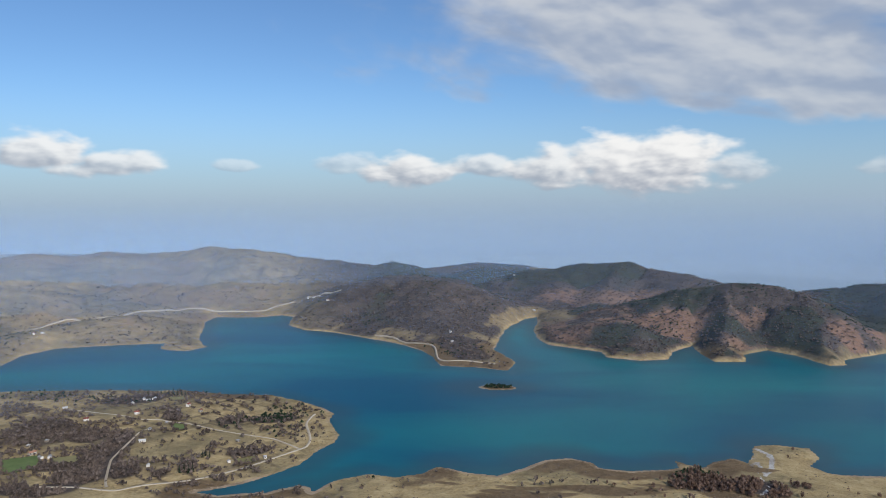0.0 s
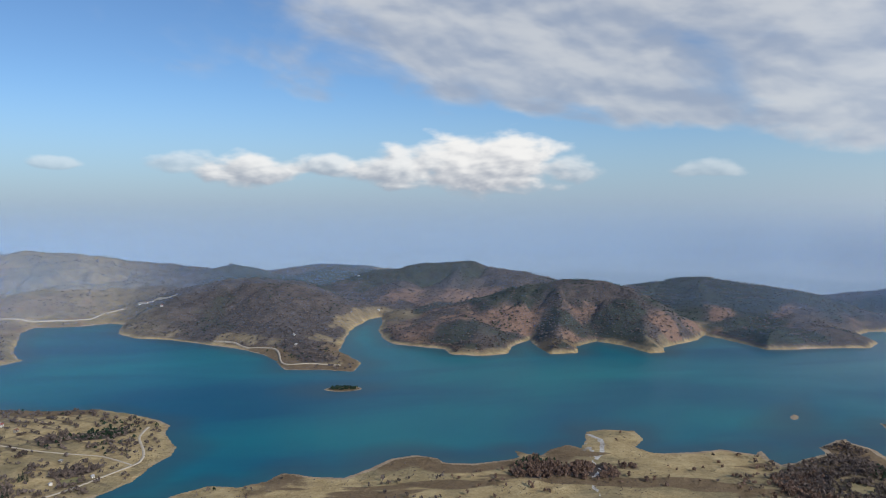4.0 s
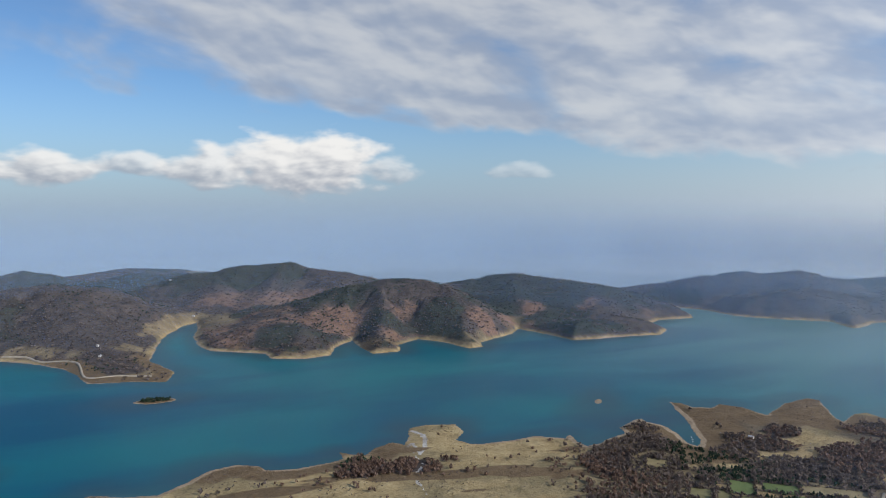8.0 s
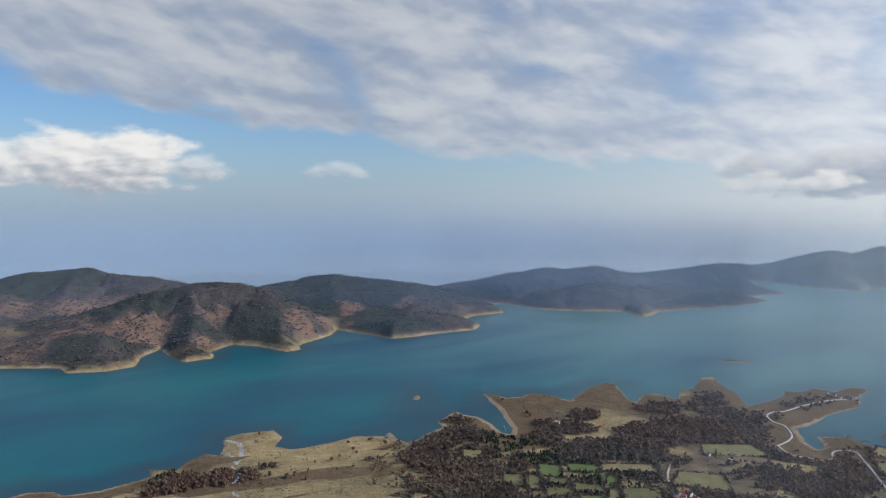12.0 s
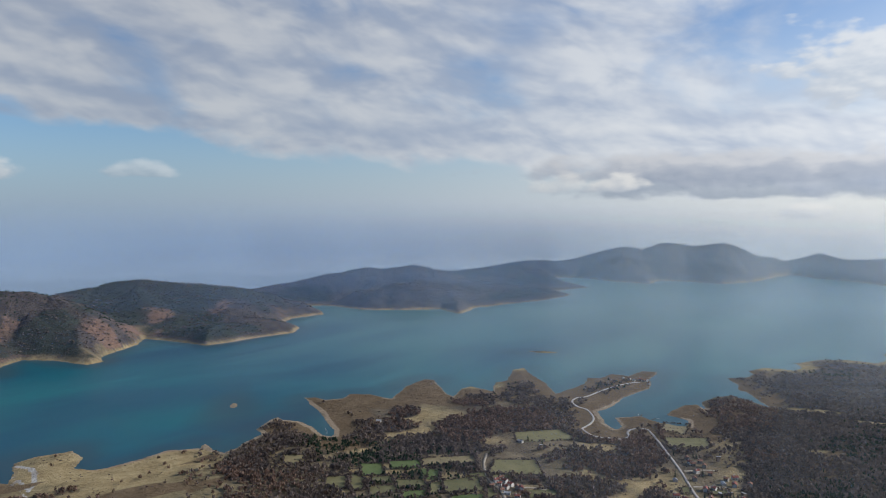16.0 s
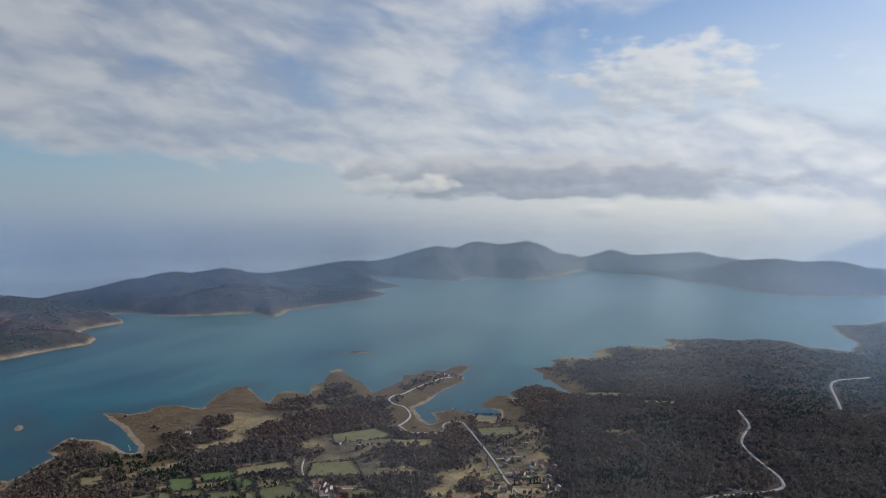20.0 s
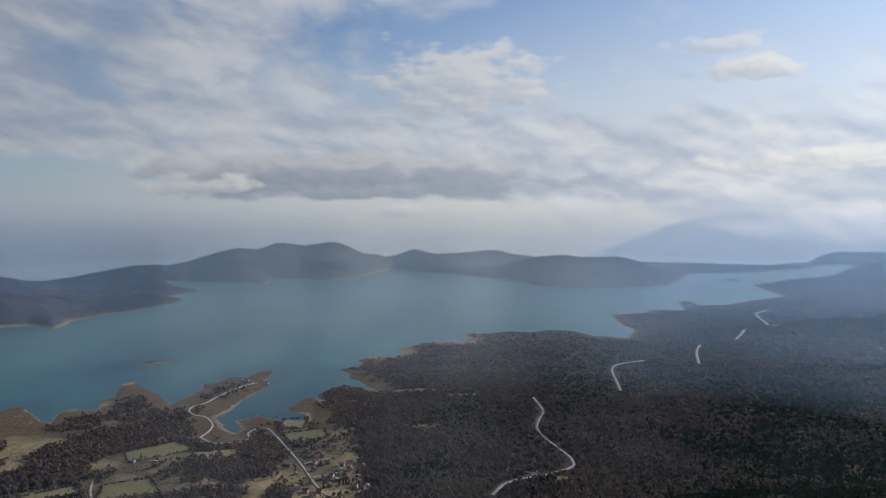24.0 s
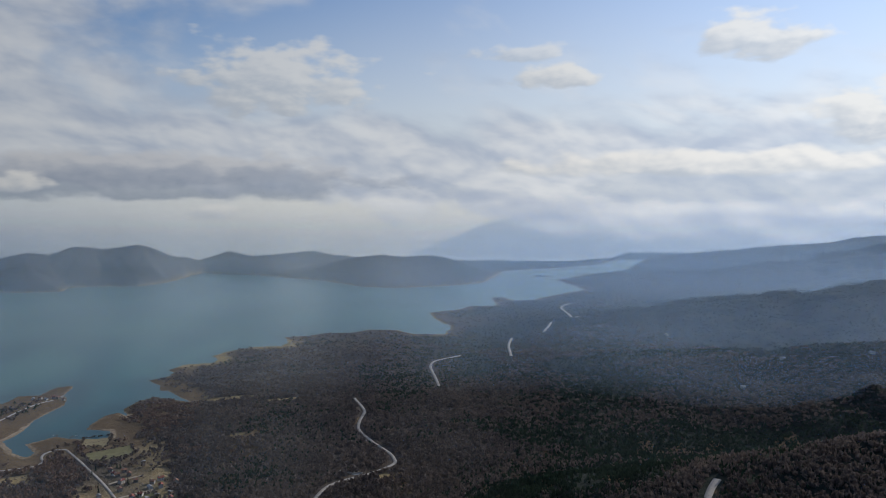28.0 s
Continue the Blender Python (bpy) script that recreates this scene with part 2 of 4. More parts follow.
GROUND = ground_material()
WATER = water_material()
TWIGS = foliage("bare_twigs", (0.062, 0.051, 0.048), (0.225, 0.176, 0.148), 0.012)
RUSSET = foliage("russet_twigs", (0.085, 0.058, 0.048), (0.260, 0.172, 0.128), 0.02)
NEEDLES = foliage("conifer_needles", (0.012, 0.024, 0.016), (0.050, 0.076, 0.046))

# ---- the plan: shores of the lake, metres east and north of the drone ----
PENINSULA = [
    (-805, 1343), (-706, 1350), (-604, 1353), (-468, 1347), (-390, 1326), (-307, 1318),
    (-248, 1275), (-202, 1232), (-177, 1198), (-178, 1157), (-167, 1118), (-155, 1085),
    (-155, 1051), (-172, 1016), (-181, 982), (-188, 958), (-205, 936), (-229, 908),
    (-247, 890), (-270, 877), (-294, 867), (-264, 856), (-236, 863), (-210, 865),
    (-193, 879), (-175, 889), (-161, 882), (-155, 864),
]
DELTA_SHORE = [
    (-135, 902), (-96, 925), (-60, 911), (-28, 926), (-7, 951), (25, 930),
    (67, 916), (102, 944), (135, 973), (170, 979), (194, 964), (200, 943),
    (235, 933), (280, 936), (301, 943), (305, 972), (316, 955), (336, 943),
    (355, 963), (386, 978), (398, 960), (417, 989), (433, 1030), (468, 1035),
    (508, 1018), (499, 980), (473, 949), (486, 921), (541, 914), (586, 915),
    (616, 884), (635, 898), (624, 867), (624, 840), (654, 846), (677, 857),
]
FIELD_SHORE = [
    (713, 867), (722, 892), (770, 917), (786, 919), (783, 902), (790, 872),
    (778, 828), (762, 793), (765, 773), (789, 795), (815, 839), (842, 877),
    (892, 970), (907, 956), (906, 930), (931, 916), (955, 927), (977, 896),
    (977, 846), (1021, 861), (1060, 881), (1127, 887), (1134, 868), (1098, 831),
    (1065, 793), (1053, 768), (1108, 787), (1131, 782), (1127, 743), (1124, 726),
    (1186, 761), (1217, 751), (1296, 794), (1325, 786), (1288, 743), (1239, 687),
    (1176, 630),
]
HEAD_SHORE = [
    (1206, 627), (1268, 623), (1322, 640), (1334, 618), (1381, 614), (1383, 578),
    (1437, 575), (1452, 546), (1378, 534), (1313, 506), (1264, 517), (1207, 520),
    (1167, 514), (1116, 519), (1063, 486), (1040, 458), (1057, 453), (1098, 482),
    (1132, 453), (1118, 430), (1112, 386), (1116, 372), (1153, 383), (1163, 423),
    (1198, 424), (1233, 420), (1254, 406), (1225, 380), (1272, 404), (1318, 395),
    (1348, 374), (1330, 336), (1305, 300), (1366, 340), (1394, 361), (1396, 377),
]
WOOD_SHORE = [
    (1433, 387), (1478, 418), (1503, 392), (1548, 385), (1571, 400), (1618, 385),
    (1624, 362), (1626, 332), (1670, 324), (1702, 343), (1759, 316), (1803, 261),
    (1804, 202), (1854, 191), (1924, 209), (1944, 140), (1978, 105), (1970, 44),
    (2014, -3), (2005, -79), (1938, -120), (1919, -207), (2052, -231), (2213, -197),
    (2318, -197), (2369, -296), (2444, -339), (2445, -438), (2639, -444), (2682, -497),
    (2569, -506), (2588, -602), (2755, -749), (2854, -853), (2955, -850), (3228, -839),
    (3465, -1052), (3529, -1240), (3704, -1346), (4006, -1504), (4228, -1690),
]
EAST_SHORE = [
    (4330, -1591), (4263, -1429), (4069, -1325), (3819, -992), (3774, -817), (3695, -679),
    (3466, -610), (3175, -502), (3078, -380), (3006, -119), (3085, 17), (3335, 192),
    (3607, 472), (3689, 670), (3793, 781), (3681, 827), (3371, 854), (3200, 924),
    (3221, 1089), (3173, 1209), (3030, 1172), (3035, 1251), (3027, 1353), (3108, 1558),
    (3029, 1634), (2859, 1488), (2774, 1334), (2580, 1380), (2498, 1271), (2296, 1284),
    (2005, 1369), (1942, 1348), (1863, 1336), (1912, 1442), (1834, 1518), (1757, 1640),
    (1765, 1798),
]
HILL_SHORE = [
    (1718, 1870), (1656, 1710), (1614, 1667), (1499, 1685), (1456, 1660), (1375, 1613),
    (1405, 1546), (1332, 1486), (1243, 1511), (1141, 1517), (1087, 1526), (1079, 1601),
    (1049, 1733), (996, 1670), (865, 1602), (841, 1549), (804, 1544), (782, 1652),
    (745, 1713), (673, 1656), (642, 1587), (581, 1588), (580, 1655), (592, 1771),
    (529, 1703), (488, 1612), (428, 1601), (361, 1634), (361, 1689), (251, 1787),
    (238, 1879), (241, 1988), (272, 2118), (275, 2224), (236, 2188), (165, 1999),
]
WEST_SHORE = [
    (139, 1849), (117, 1721), (157, 1581), (130, 1509), (78, 1529), (-8, 1557),
    (-26, 1656), (-52, 1721), (-116, 1806), (-208, 1892), (-274, 1952), (-373, 2006),
    (-436, 2092), (-444, 2228), (-491, 2274), (-566, 2230), (-685, 2232), (-682, 2146),
    (-617, 1874), (-564, 1769), (-594, 1715), (-663, 1742), (-680, 1814), (-795, 1786),
    (-913, 1752), (-946, 1667), (-934, 1562),
]
RIDGES = {}
RIDGES['far_left_range'] = (800, [(-1576, 2254, 140), (-1534, 2402, 144), (-1504, 2538, 149), (-1440, 2632, 165), (-1330, 2689, 141), (-1228, 2737, 164), (-1105, 2789, 154), (-1012, 2824, 157), (-876, 2869, 174), (-734, 2909, 162), (-577, 2893, 134), (-407, 2922, 110), (-276, 2937, 95), (-98, 2948, 51)])
RIDGES['far_left_spur'] = (330, [(-734, 2909, 162), (-730, 2651, 112), (-755, 2404, 69)])
RIDGES['far_left_spur_b'] = (300, [(-1105, 2789, 154), (-1045, 2490, 98), (-1005, 2267, 59)])
RIDGES['far_left_spur_c'] = (300, [(-407, 2922, 110), (-396, 2691, 73), (-419, 2465, 43)])
RIDGES['left_hill'] = (330, [(-1329, 1938, 115), (-1250, 2002, 113), (-1176, 2058, 106), (-1104, 2097, 95), (-1023, 2127, 77), (-921, 2151, 49), (-808, 2153, 29)])
RIDGES['low_brown_hill'] = (230, [(-970, 1737, 39), (-939, 1833, 48), (-876, 1909, 51), (-781, 1960, 46), (-679, 1966, 35), (-615, 1861, 17)])
RIDGES['dark_mound'] = (230, [(-835, 2271, 22), (-782, 2375, 37), (-681, 2468, 49), (-575, 2495, 40), (-470, 2435, 17)])
RIDGES['dark_hill'] = (260, [(-387, 2773, 65), (-288, 2835, 99), (-198, 2873, 120), (-107, 2878, 101), (13, 2850, 62)])
RIDGES['haze_ridge'] = (400, [(-104, 3498, 13), (43, 3550, 40), (179, 3596, 55), (314, 3586, 47), (475, 3569, 16)])
RIDGES['saddle_hill'] = (270, [(2, 2800, 65), (97, 2778, 94), (169, 2755, 105), (239, 2730, 94), (326, 2680, 72)])
RIDGES['middle_hill'] = (420, [(-361, 2120, 44), (-312, 2238, 80), (-250, 2286, 99), (-163, 2294, 113), (-75, 2259, 124), (1, 2230, 119), (76, 2199, 99), (140, 2145, 72), (182, 2072, 32)])
RIDGES['middle_spur'] = (310, [(-75, 2259, 124), (-45, 2020, 73), (8, 1790, 28), (45, 1649, 8)])
RIDGES['middle_spur_b'] = (264, [(-163, 2294, 113), (-196, 2081, 52), (-211, 1918, 16)])
RIDGES['middle_spur_c'] = (241, [(-250, 2286, 99), (-319, 2106, 42), (-343, 2011, 17)])
RIDGES['long_hill'] = (390, [(209, 2612, 69), (309, 2622, 104), (398, 2620, 106), (490, 2635, 126), (588, 2625, 131), (651, 2600, 135), (680, 2561, 120), (738, 2493, 112), (791, 2424, 106), (833, 2336, 89), (874, 2235, 67)])
RIDGES['long_spur_a'] = (287, [(398, 2620, 106), (336, 2326, 53), (273, 2102, 17), (260, 1943, 6)])
RIDGES['long_spur_b'] = (276, [(625, 2616, 131), (512, 2365, 73), (419, 2160, 37)])
RIDGES['dome_hill'] = (360, [(443, 1971, 40), (523, 1993, 67), (601, 2002, 90), (675, 1999, 110), (742, 1975, 123), (799, 1931, 132), (848, 1877, 128), (888, 1814, 113), (926, 1728, 94), (946, 1625, 81)])
RIDGES['dome_spur_b'] = (241, [(764, 1956, 128), (663, 1780, 81), (604, 1642, 48), (584, 1554, 28)])
RIDGES['dome_spur_c'] = (241, [(840, 1892, 129), (794, 1726, 87), (776, 1580, 56), (760, 1476, 36)])
RIDGES['dome_spur_d'] = (229, [(675, 1999, 110), (587, 1838, 67), (533, 1730, 41)])
RIDGES['front_hill'] = (220, [(249, 1813, 20), (298, 1816, 45), (357, 1805, 64), (414, 1783, 73), (472, 1747, 66), (519, 1703, 47)])
RIDGES['front_cape'] = (130, [(382, 1698, 43), (421, 1647, 34), (451, 1618, 29)])
RIDGES['round_hill'] = (420, [(1019, 2151, 53), (1089, 2161, 79), (1150, 2152, 96), (1206, 2133, 106), (1257, 2091, 109), (1321, 2028, 102), (1374, 1943, 96), (1403, 1860, 89), (1420, 1758, 76), (1423, 1652, 64)])
RIDGES['round_spur'] = (299, [(1257, 2091, 109), (1125, 1855, 64), (1010, 1715, 34)])
RIDGES['orange_hill'] = (230, [(960, 1558, 38), (1038, 1568, 61), (1092, 1542, 76), (1124, 1507, 80), (1159, 1442, 74), (1162, 1362, 63)])
RIDGES['cape_wood'] = (150, [(1375, 1756, 10), (1446, 1750, 31), (1510, 1721, 45), (1541, 1667, 42), (1542, 1597, 26)])
RIDGES['twin_hill'] = (430, [(1727, 2075, 11), (1829, 2054, 31), (1930, 2015, 58), (2016, 1958, 83), (2078, 1907, 100), (2116, 1834, 87), (2167, 1773, 109), (2199, 1701, 95), (2225, 1633, 72), (2261, 1548, 48)])
RIDGES['twin_mound'] = (300, [(1671, 1681, 9), (1782, 1681, 40), (1872, 1657, 60), (1930, 1604, 73), (1950, 1532, 69), (1920, 1407, 46), (1874, 1317, 25)])
RIDGES['low_cape'] = (200, [(2082, 1490, 7), (2253, 1488, 14), (2395, 1431, 17), (2553, 1376, 17), (2650, 1318, 17)])
RIDGES['east_range'] = (480, [(2569, 1990, 6), (2683, 1921, 21), (2796, 1846, 35), (2931, 1782, 57), (3056, 1706, 81), (3122, 1625, 67), (3244, 1514, 99), (3325, 1431, 135), (3380, 1351, 125), (3436, 1261, 152), (3493, 1160, 137), (3551, 1041, 156), (3605, 918, 137), (3647, 828, 143), (3710, 724, 121), (3744, 651, 94), (3809, 560, 77)])
RIDGES['east_spur'] = (260, [(3436, 1261, 152), (3176, 1156, 84), (3056, 1135, 40)])
RIDGES['east_spur_b'] = (260, [(3551, 1041, 156), (3305, 880, 88), (3209, 768, 54)])
RIDGES['east_spur_c'] = (240, [(3244, 1514, 99), (3008, 1429, 57), (2898, 1403, 30)])
RIDGES['far_knolls'] = (300, [(4184, 745, 82), (4204, 625, 52), (4229, 418, 65), (4241, 273, 76), (4246, 173, 51), (4250, 20, 22)])
RIDGES['east_cape'] = (480, [(3320, 444, 26), (3387, 298, 58), (3426, 172, 79), (3450, 44, 94), (3449, -84, 105), (3435, -184, 94), (3427, -296, 98), (3396, -404, 71), (3342, -505, 44)])
RIDGES['east_cape_spur'] = (260, [(3449, -84, 105), (3178, -101, 55), (3069, -75, 25)])
RIDGES['mid_slope'] = (380, [(1351, -368, 15), (1371, -473, 31), (1357, -590, 47), (1301, -706, 69), (1206, -787, 93), (1107, -857, 118)])
RIDGES['south_slope'] = (850, [(3771, -1507, 23), (3586, -1696, 81), (3385, -1881, 127), (3182, -2036, 155), (2960, -2192, 201), (2668, -2401, 251)])
RIDGES['near_slope'] = (708, [(1983, -619, -25), (1906, -827, 30), (1846, -953, 69), (1823, -1093, 104), (1807, -1206, 122), (1744, -1295, 146), (1612, -1456, 183)])
RIDGES['wooded_knoll'] = (302, [(692, -303, 66), (670, -349, 85), (662, -401, 97), (660, -457, 104), (664, -499, 110), (628, -573, 135)])
RIDGES['lake_knoll'] = (89, [(684, 807, 19), (704, 776, 19)])

# ---- the plan: woods, clearings, roads, houses and fields ----
WOODS_PENINSULA = [
    (-447, 972, 30, 84, 0.9), (-449, 919, 33, 39, 0.9), (-459, 1046, 20, 46, 0.9), (-538, 1280, 65, 40, 0.9), (-431, 1179, 20, 36, 0.9),
    (-598, 1086, 58, 71, 0.75), (-512, 1068, 28, 38, 0.9), (-403, 928, 24, 30, 0.9), (-357, 923, 16, 18, 0.9), (-466, 862, 35, 20, 0.9),
    (-508, 861, 16, 19, 0.9), (-496, 941, 30, 18, 0.9), (-263, 1002, 33, 16, 0.9), (-264, 1157, 37, 19, 0.9), (-329, 1145, 23, 16, 0.9),
    (-702, 1215, 33, 42, 0.5), (-329, 942, 16, 29, 0.9), (-676, 1310, 68, 29, 0.6),
]
WOODS_DELTA = [
    (316, 884, 34, 37, 0.95), (369, 868, 36, 32, 0.95), (316, 920, 11, 27, 0.7), (427, 872, 16, 12, 0.4),
]
WOODS_FIELDS = [
    (729, 829, 45, 93, 0.9), (614, 779, 33, 50, 0.9), (609, 710, 53, 19, 0.6), (825, 757, 81, 39, 0.9), (918, 763, 26, 38, 0.9),
    (815, 635, 62, 48, 0.8), (1044, 717, 40, 39, 0.9), (1154, 693, 27, 69, 0.9), (976, 607, 60, 69, 0.85), (896, 635, 49, 67, 0.85),
    (735, 647, 28, 24, 0.7), (681, 672, 9, 62, 0.7), (768, 613, 11, 45, 0.6),
]
WOODS_CAPE = [
    (1292, 620, 44, 34, 0.9), (1242, 553, 49, 28, 0.9), (1109, 588, 35, 53, 0.85), (1017, 569, 55, 57, 0.9), (962, 380, 35, 80, 0.95),
    (888, 387, 46, 46, 0.85), (789, 388, 50, 29, 0.75), (972, 450, 51, 17, 0.8), (814, 304, 17, 25, 0.8), (748, 404, 28, 21, 0.7),
    (909, 222, 18, 46, 0.8), (876, 193, 29, 41, 0.9), (1220, 354, 40, 55, 1), (1156, 283, 62, 84, 1), (1251, 241, 60, 52, 1),
    (1022, 238, 33, 63, 0.95),
]
CLEARINGS = [
    (897, 275, 59, 98, 0.9), (1044, 346, 45, 48, 0.9), (1095, 177, 29, 16, 0.9), (1316, 245, 62, 12, 0.9), (1293, 150, 41, 7, 0.9),
    (898, 521, 66, 26, 0.9), (815, 490, 43, 52, 0.9), (716, 525, 43, 30, 0.8), (1094, 179, 26, 14, 0.9), (900, -27, 15, 11, 0.9),
    (767, -229, 20, 50, 0.6), (2044, -316, 47, 29, 0.9), (2192, -355, 34, 24, 0.9), (-381, 1022, 52, 50, 0.9), (-537, 950, 34, 38, 0.9),
    (-297, 1063, 52, 27, 0.9), (-301, 968, 32, 22, 0.9), (-475, 1283, 19, 18, 0.9),
]
ROADS = {}
ROADS['track'] = (2.8, [(-402, 874), (-413, 897), (-434, 956), (-439, 974), (-442, 1006), (-444, 1042), (-446, 1084), (-438, 1103)])
ROADS['bank_road'] = (3.4, [(-487, 872), (-439, 872), (-421, 869), (-389, 864), (-372, 875), (-353, 885), (-322, 895), (-293, 910), (-274, 925), (-255, 943), (-236, 966), (-217, 991), (-199, 1015), (-192, 1027), (-191, 1053), (-198, 1087), (-210, 1130), (-211, 1160), (-207, 1189)])
ROADS['ridge_road'] = (2.4, [(-619, 1212), (-586, 1201), (-547, 1185), (-507, 1167), (-473, 1148), (-441, 1146), (-420, 1135), (-391, 1129), (-339, 1099), (-306, 1084), (-275, 1071), (-245, 1058), (-222, 1039), (-199, 1017)])
ROADS['bay_road'] = (6, [(-1035, 1853), (-1017, 1926), (-982, 1976), (-877, 1911), (-871, 2068), (-819, 2140), (-773, 2243), (-661, 2265), (-594, 2272), (-544, 2280), (-518, 2319), (-469, 2341)])
ROADS['bay_road_b'] = (6, [(-427, 2356), (-365, 2300), (-302, 2221)])
ROADS['village_road'] = (3.2, [(1063, 413), (1014, 379), (964, 346), (930, 324), (895, 302), (873, 289), (844, 271), (808, 245)])
ROADS['cape_road'] = (3.2, [(1009, 496), (1044, 498), (1077, 509), (1111, 536), (1117, 556), (1137, 577), (1165, 583), (1183, 573), (1231, 570), (1284, 563), (1322, 552), (1341, 540)])
ROADS['cove_road'] = (3.2, [(1009, 496), (986, 466), (991, 447), (997, 428), (1016, 424), (1032, 433), (1051, 436), (1065, 426), (1063, 413)])
ROADS['forest_road'] = (4.4, [(839, 60), (869, 50), (887, 34), (904, 7), (921, -17), (941, -34), (957, -35), (979, -30), (1013, -16), (1050, -0), (1087, 12), (1129, 11), (1173, 4), (1204, 8), (1262, 21)])
ROADS['hill_road'] = (5, [(1333, -131), (1407, -130), (1492, -129), (1549, -143), (1593, -184), (1612, -205)])
ROADS['hill_road_b'] = (6, [(1577, -311), (1715, -332), (1794, -355)])
ROADS['hill_road_c'] = (6, [(1829, -444), (1948, -492)])
ROADS['hill_road_d'] = (6, [(2008, -591), (2044, -573), (2304, -614), (2421, -674)])
ROADS['slope_road'] = (7, [(629, -303), (644, -314), (657, -326)])
ROADS['shore_road'] = (4, [(-172, 1880), (-124, 1847), (-94, 1797), (-26, 1732), (-6, 1603), (53, 1582), (110, 1558)])
ROADS['hamlet_lane'] = (3.2, [(825, 545), (792, 527), (759, 502), (744, 486), (724, 459), (703, 438)])
ROADS['east_lane'] = (2.8, [(744, 446), (752, 433), (755, 415)])
ROADS['lane_a'] = (2.8, [(913, 308), (928, 292), (939, 275)])
ROADS['lane_b'] = (2.8, [(868, 282), (878, 266), (888, 249)])
ROADS['lane_c'] = (2.8, [(812, 249), (824, 239), (835, 229)])
STREAMS = {}
STREAMS['stream_gravel'] = (1.8, [(344, 761), (351, 788), (355, 820), (360, 836), (375, 855), (386, 871), (390, 898), (396, 932), (399, 955)])
STREAMS['gravel_bar'] = (4, [(377, 967), (396, 979), (412, 977)])
STREAMS['gravel_bar_b'] = (5, [(391, 948), (410, 958), (401, 922)])
STREAMS['channel'] = (5, [(398, 908), (419, 939), (435, 971), (438, 991), (431, 1016)])
HOUSES_VILLAGE = [
    (958.6, 320.2, 35, 6, 1), (938.9, 305.8, 110, 6, 1), (940.2, 292.3, 20, 6, 1), (915, 293.4, 150, 6, 0), (990.1, 289.6, 125, 3, 3),
    (919, 248.9, 125, 7, 0), (893.3, 254.6, 35, 7, 2), (894.9, 242.3, 20, 7, 0), (863.3, 266.1, 20, 7, 0), (838.7, 252.3, 20, 6, 1),
    (824.3, 286.7, 125, 7, 0), (819.7, 274.1, 60, 8, 0), (808.8, 263, 110, 7, 0), (839.9, 221.9, 80, 7, 0), (836.9, 212, 80, 7, 1),
]
HOUSES_VILLAGE_B = [
    (843, 207.1, 20, 6, 2), (873.8, 305.5, 35, 5, 2), (875.3, 226.6, 60, 4, 3), (944.1, 311.4, 60, 5, 0), (953.7, 302, 110, 6, 1),
    (915.9, 277.3, 110, 5, 1), (871, 258.6, 80, 5, 0), (861.2, 248.7, 35, 4, 3), (819.3, 257.7, 80, 6, 1), (853.8, 221, 20, 6, 0),
    (869.1, 240, 110, 5, 3), (888.9, 287.1, 35, 6, 1), (906.3, 227.8, 20, 5, 1), (908.4, 255.4, 80, 5, 1),
]
HOUSES_HAMLET = [
    (744.1, 477.5, 150, 6, 0), (748.5, 468.3, 80, 7, 0), (727, 472, 110, 5, 1), (732, 455.7, 80, 6, 0), (716.6, 444.6, 110, 7, 2),
    (738.2, 439.3, 35, 7, 0), (739.4, 445.4, 35, 4, 1), (713.3, 429, 110, 6, 0), (736.6, 467.9, 110, 5, 0), (720.1, 454.4, 150, 5, 1),
    (742.5, 455.9, 80, 6, 0), (754.2, 477.4, 150, 5, 1), (891.7, 532.1, 80, 8, 2), (895.1, 501.2, 80, 3, 3), (854, 763.5, 110, 7, 2),
]
HOUSES_CAPE = [
    (1347.4, 575.1, 20, 5, 2), (1348.1, 563.4, 80, 5, 1), (1344.1, 552.2, 60, 6, 2), (1355.4, 544.9, 110, 5, 0), (1351.7, 535.2, 150, 5, 1),
    (1359.5, 532.3, 125, 4, 2), (1339.4, 521, 60, 4, 1),
]
HOUSES_PENINSULA = [
    (-623.1, 1215.8, 35, 7, 2), (-555.1, 1145.3, 35, 7, 0), (-488.8, 1176.3, 35, 7, 0), (-524.4, 1247, 125, 4, 2), (-516.4, 1275, 110, 6, 2),
    (-506.3, 1266.6, 20, 7, 2), (-500.4, 1279, 80, 8, 2), (-425.6, 1231.5, 80, 7, 0), (-393.1, 1195, 60, 5, 1), (-422.5, 1125.9, 80, 5, 3),
    (-435, 1091.6, 110, 7, 2),
]
HOUSES_PENINSULA_B = [
    (-426.4, 1042.8, 20, 9, 2), (-379.9, 944.7, 110, 4, 2), (-549.6, 982.9, 60, 10, 1), (-530, 967.4, 150, 6, 2), (-519.3, 969.7, 110, 7, 2),
    (-558.9, 1037.7, 80, 5, 3), (-573.2, 1016, 80, 4, 3), (-291.8, 1045, 60, 6, 3), (-237.6, 978.7, 35, 3, 2), (-280.5, 960.4, 125, 2, 2),
]
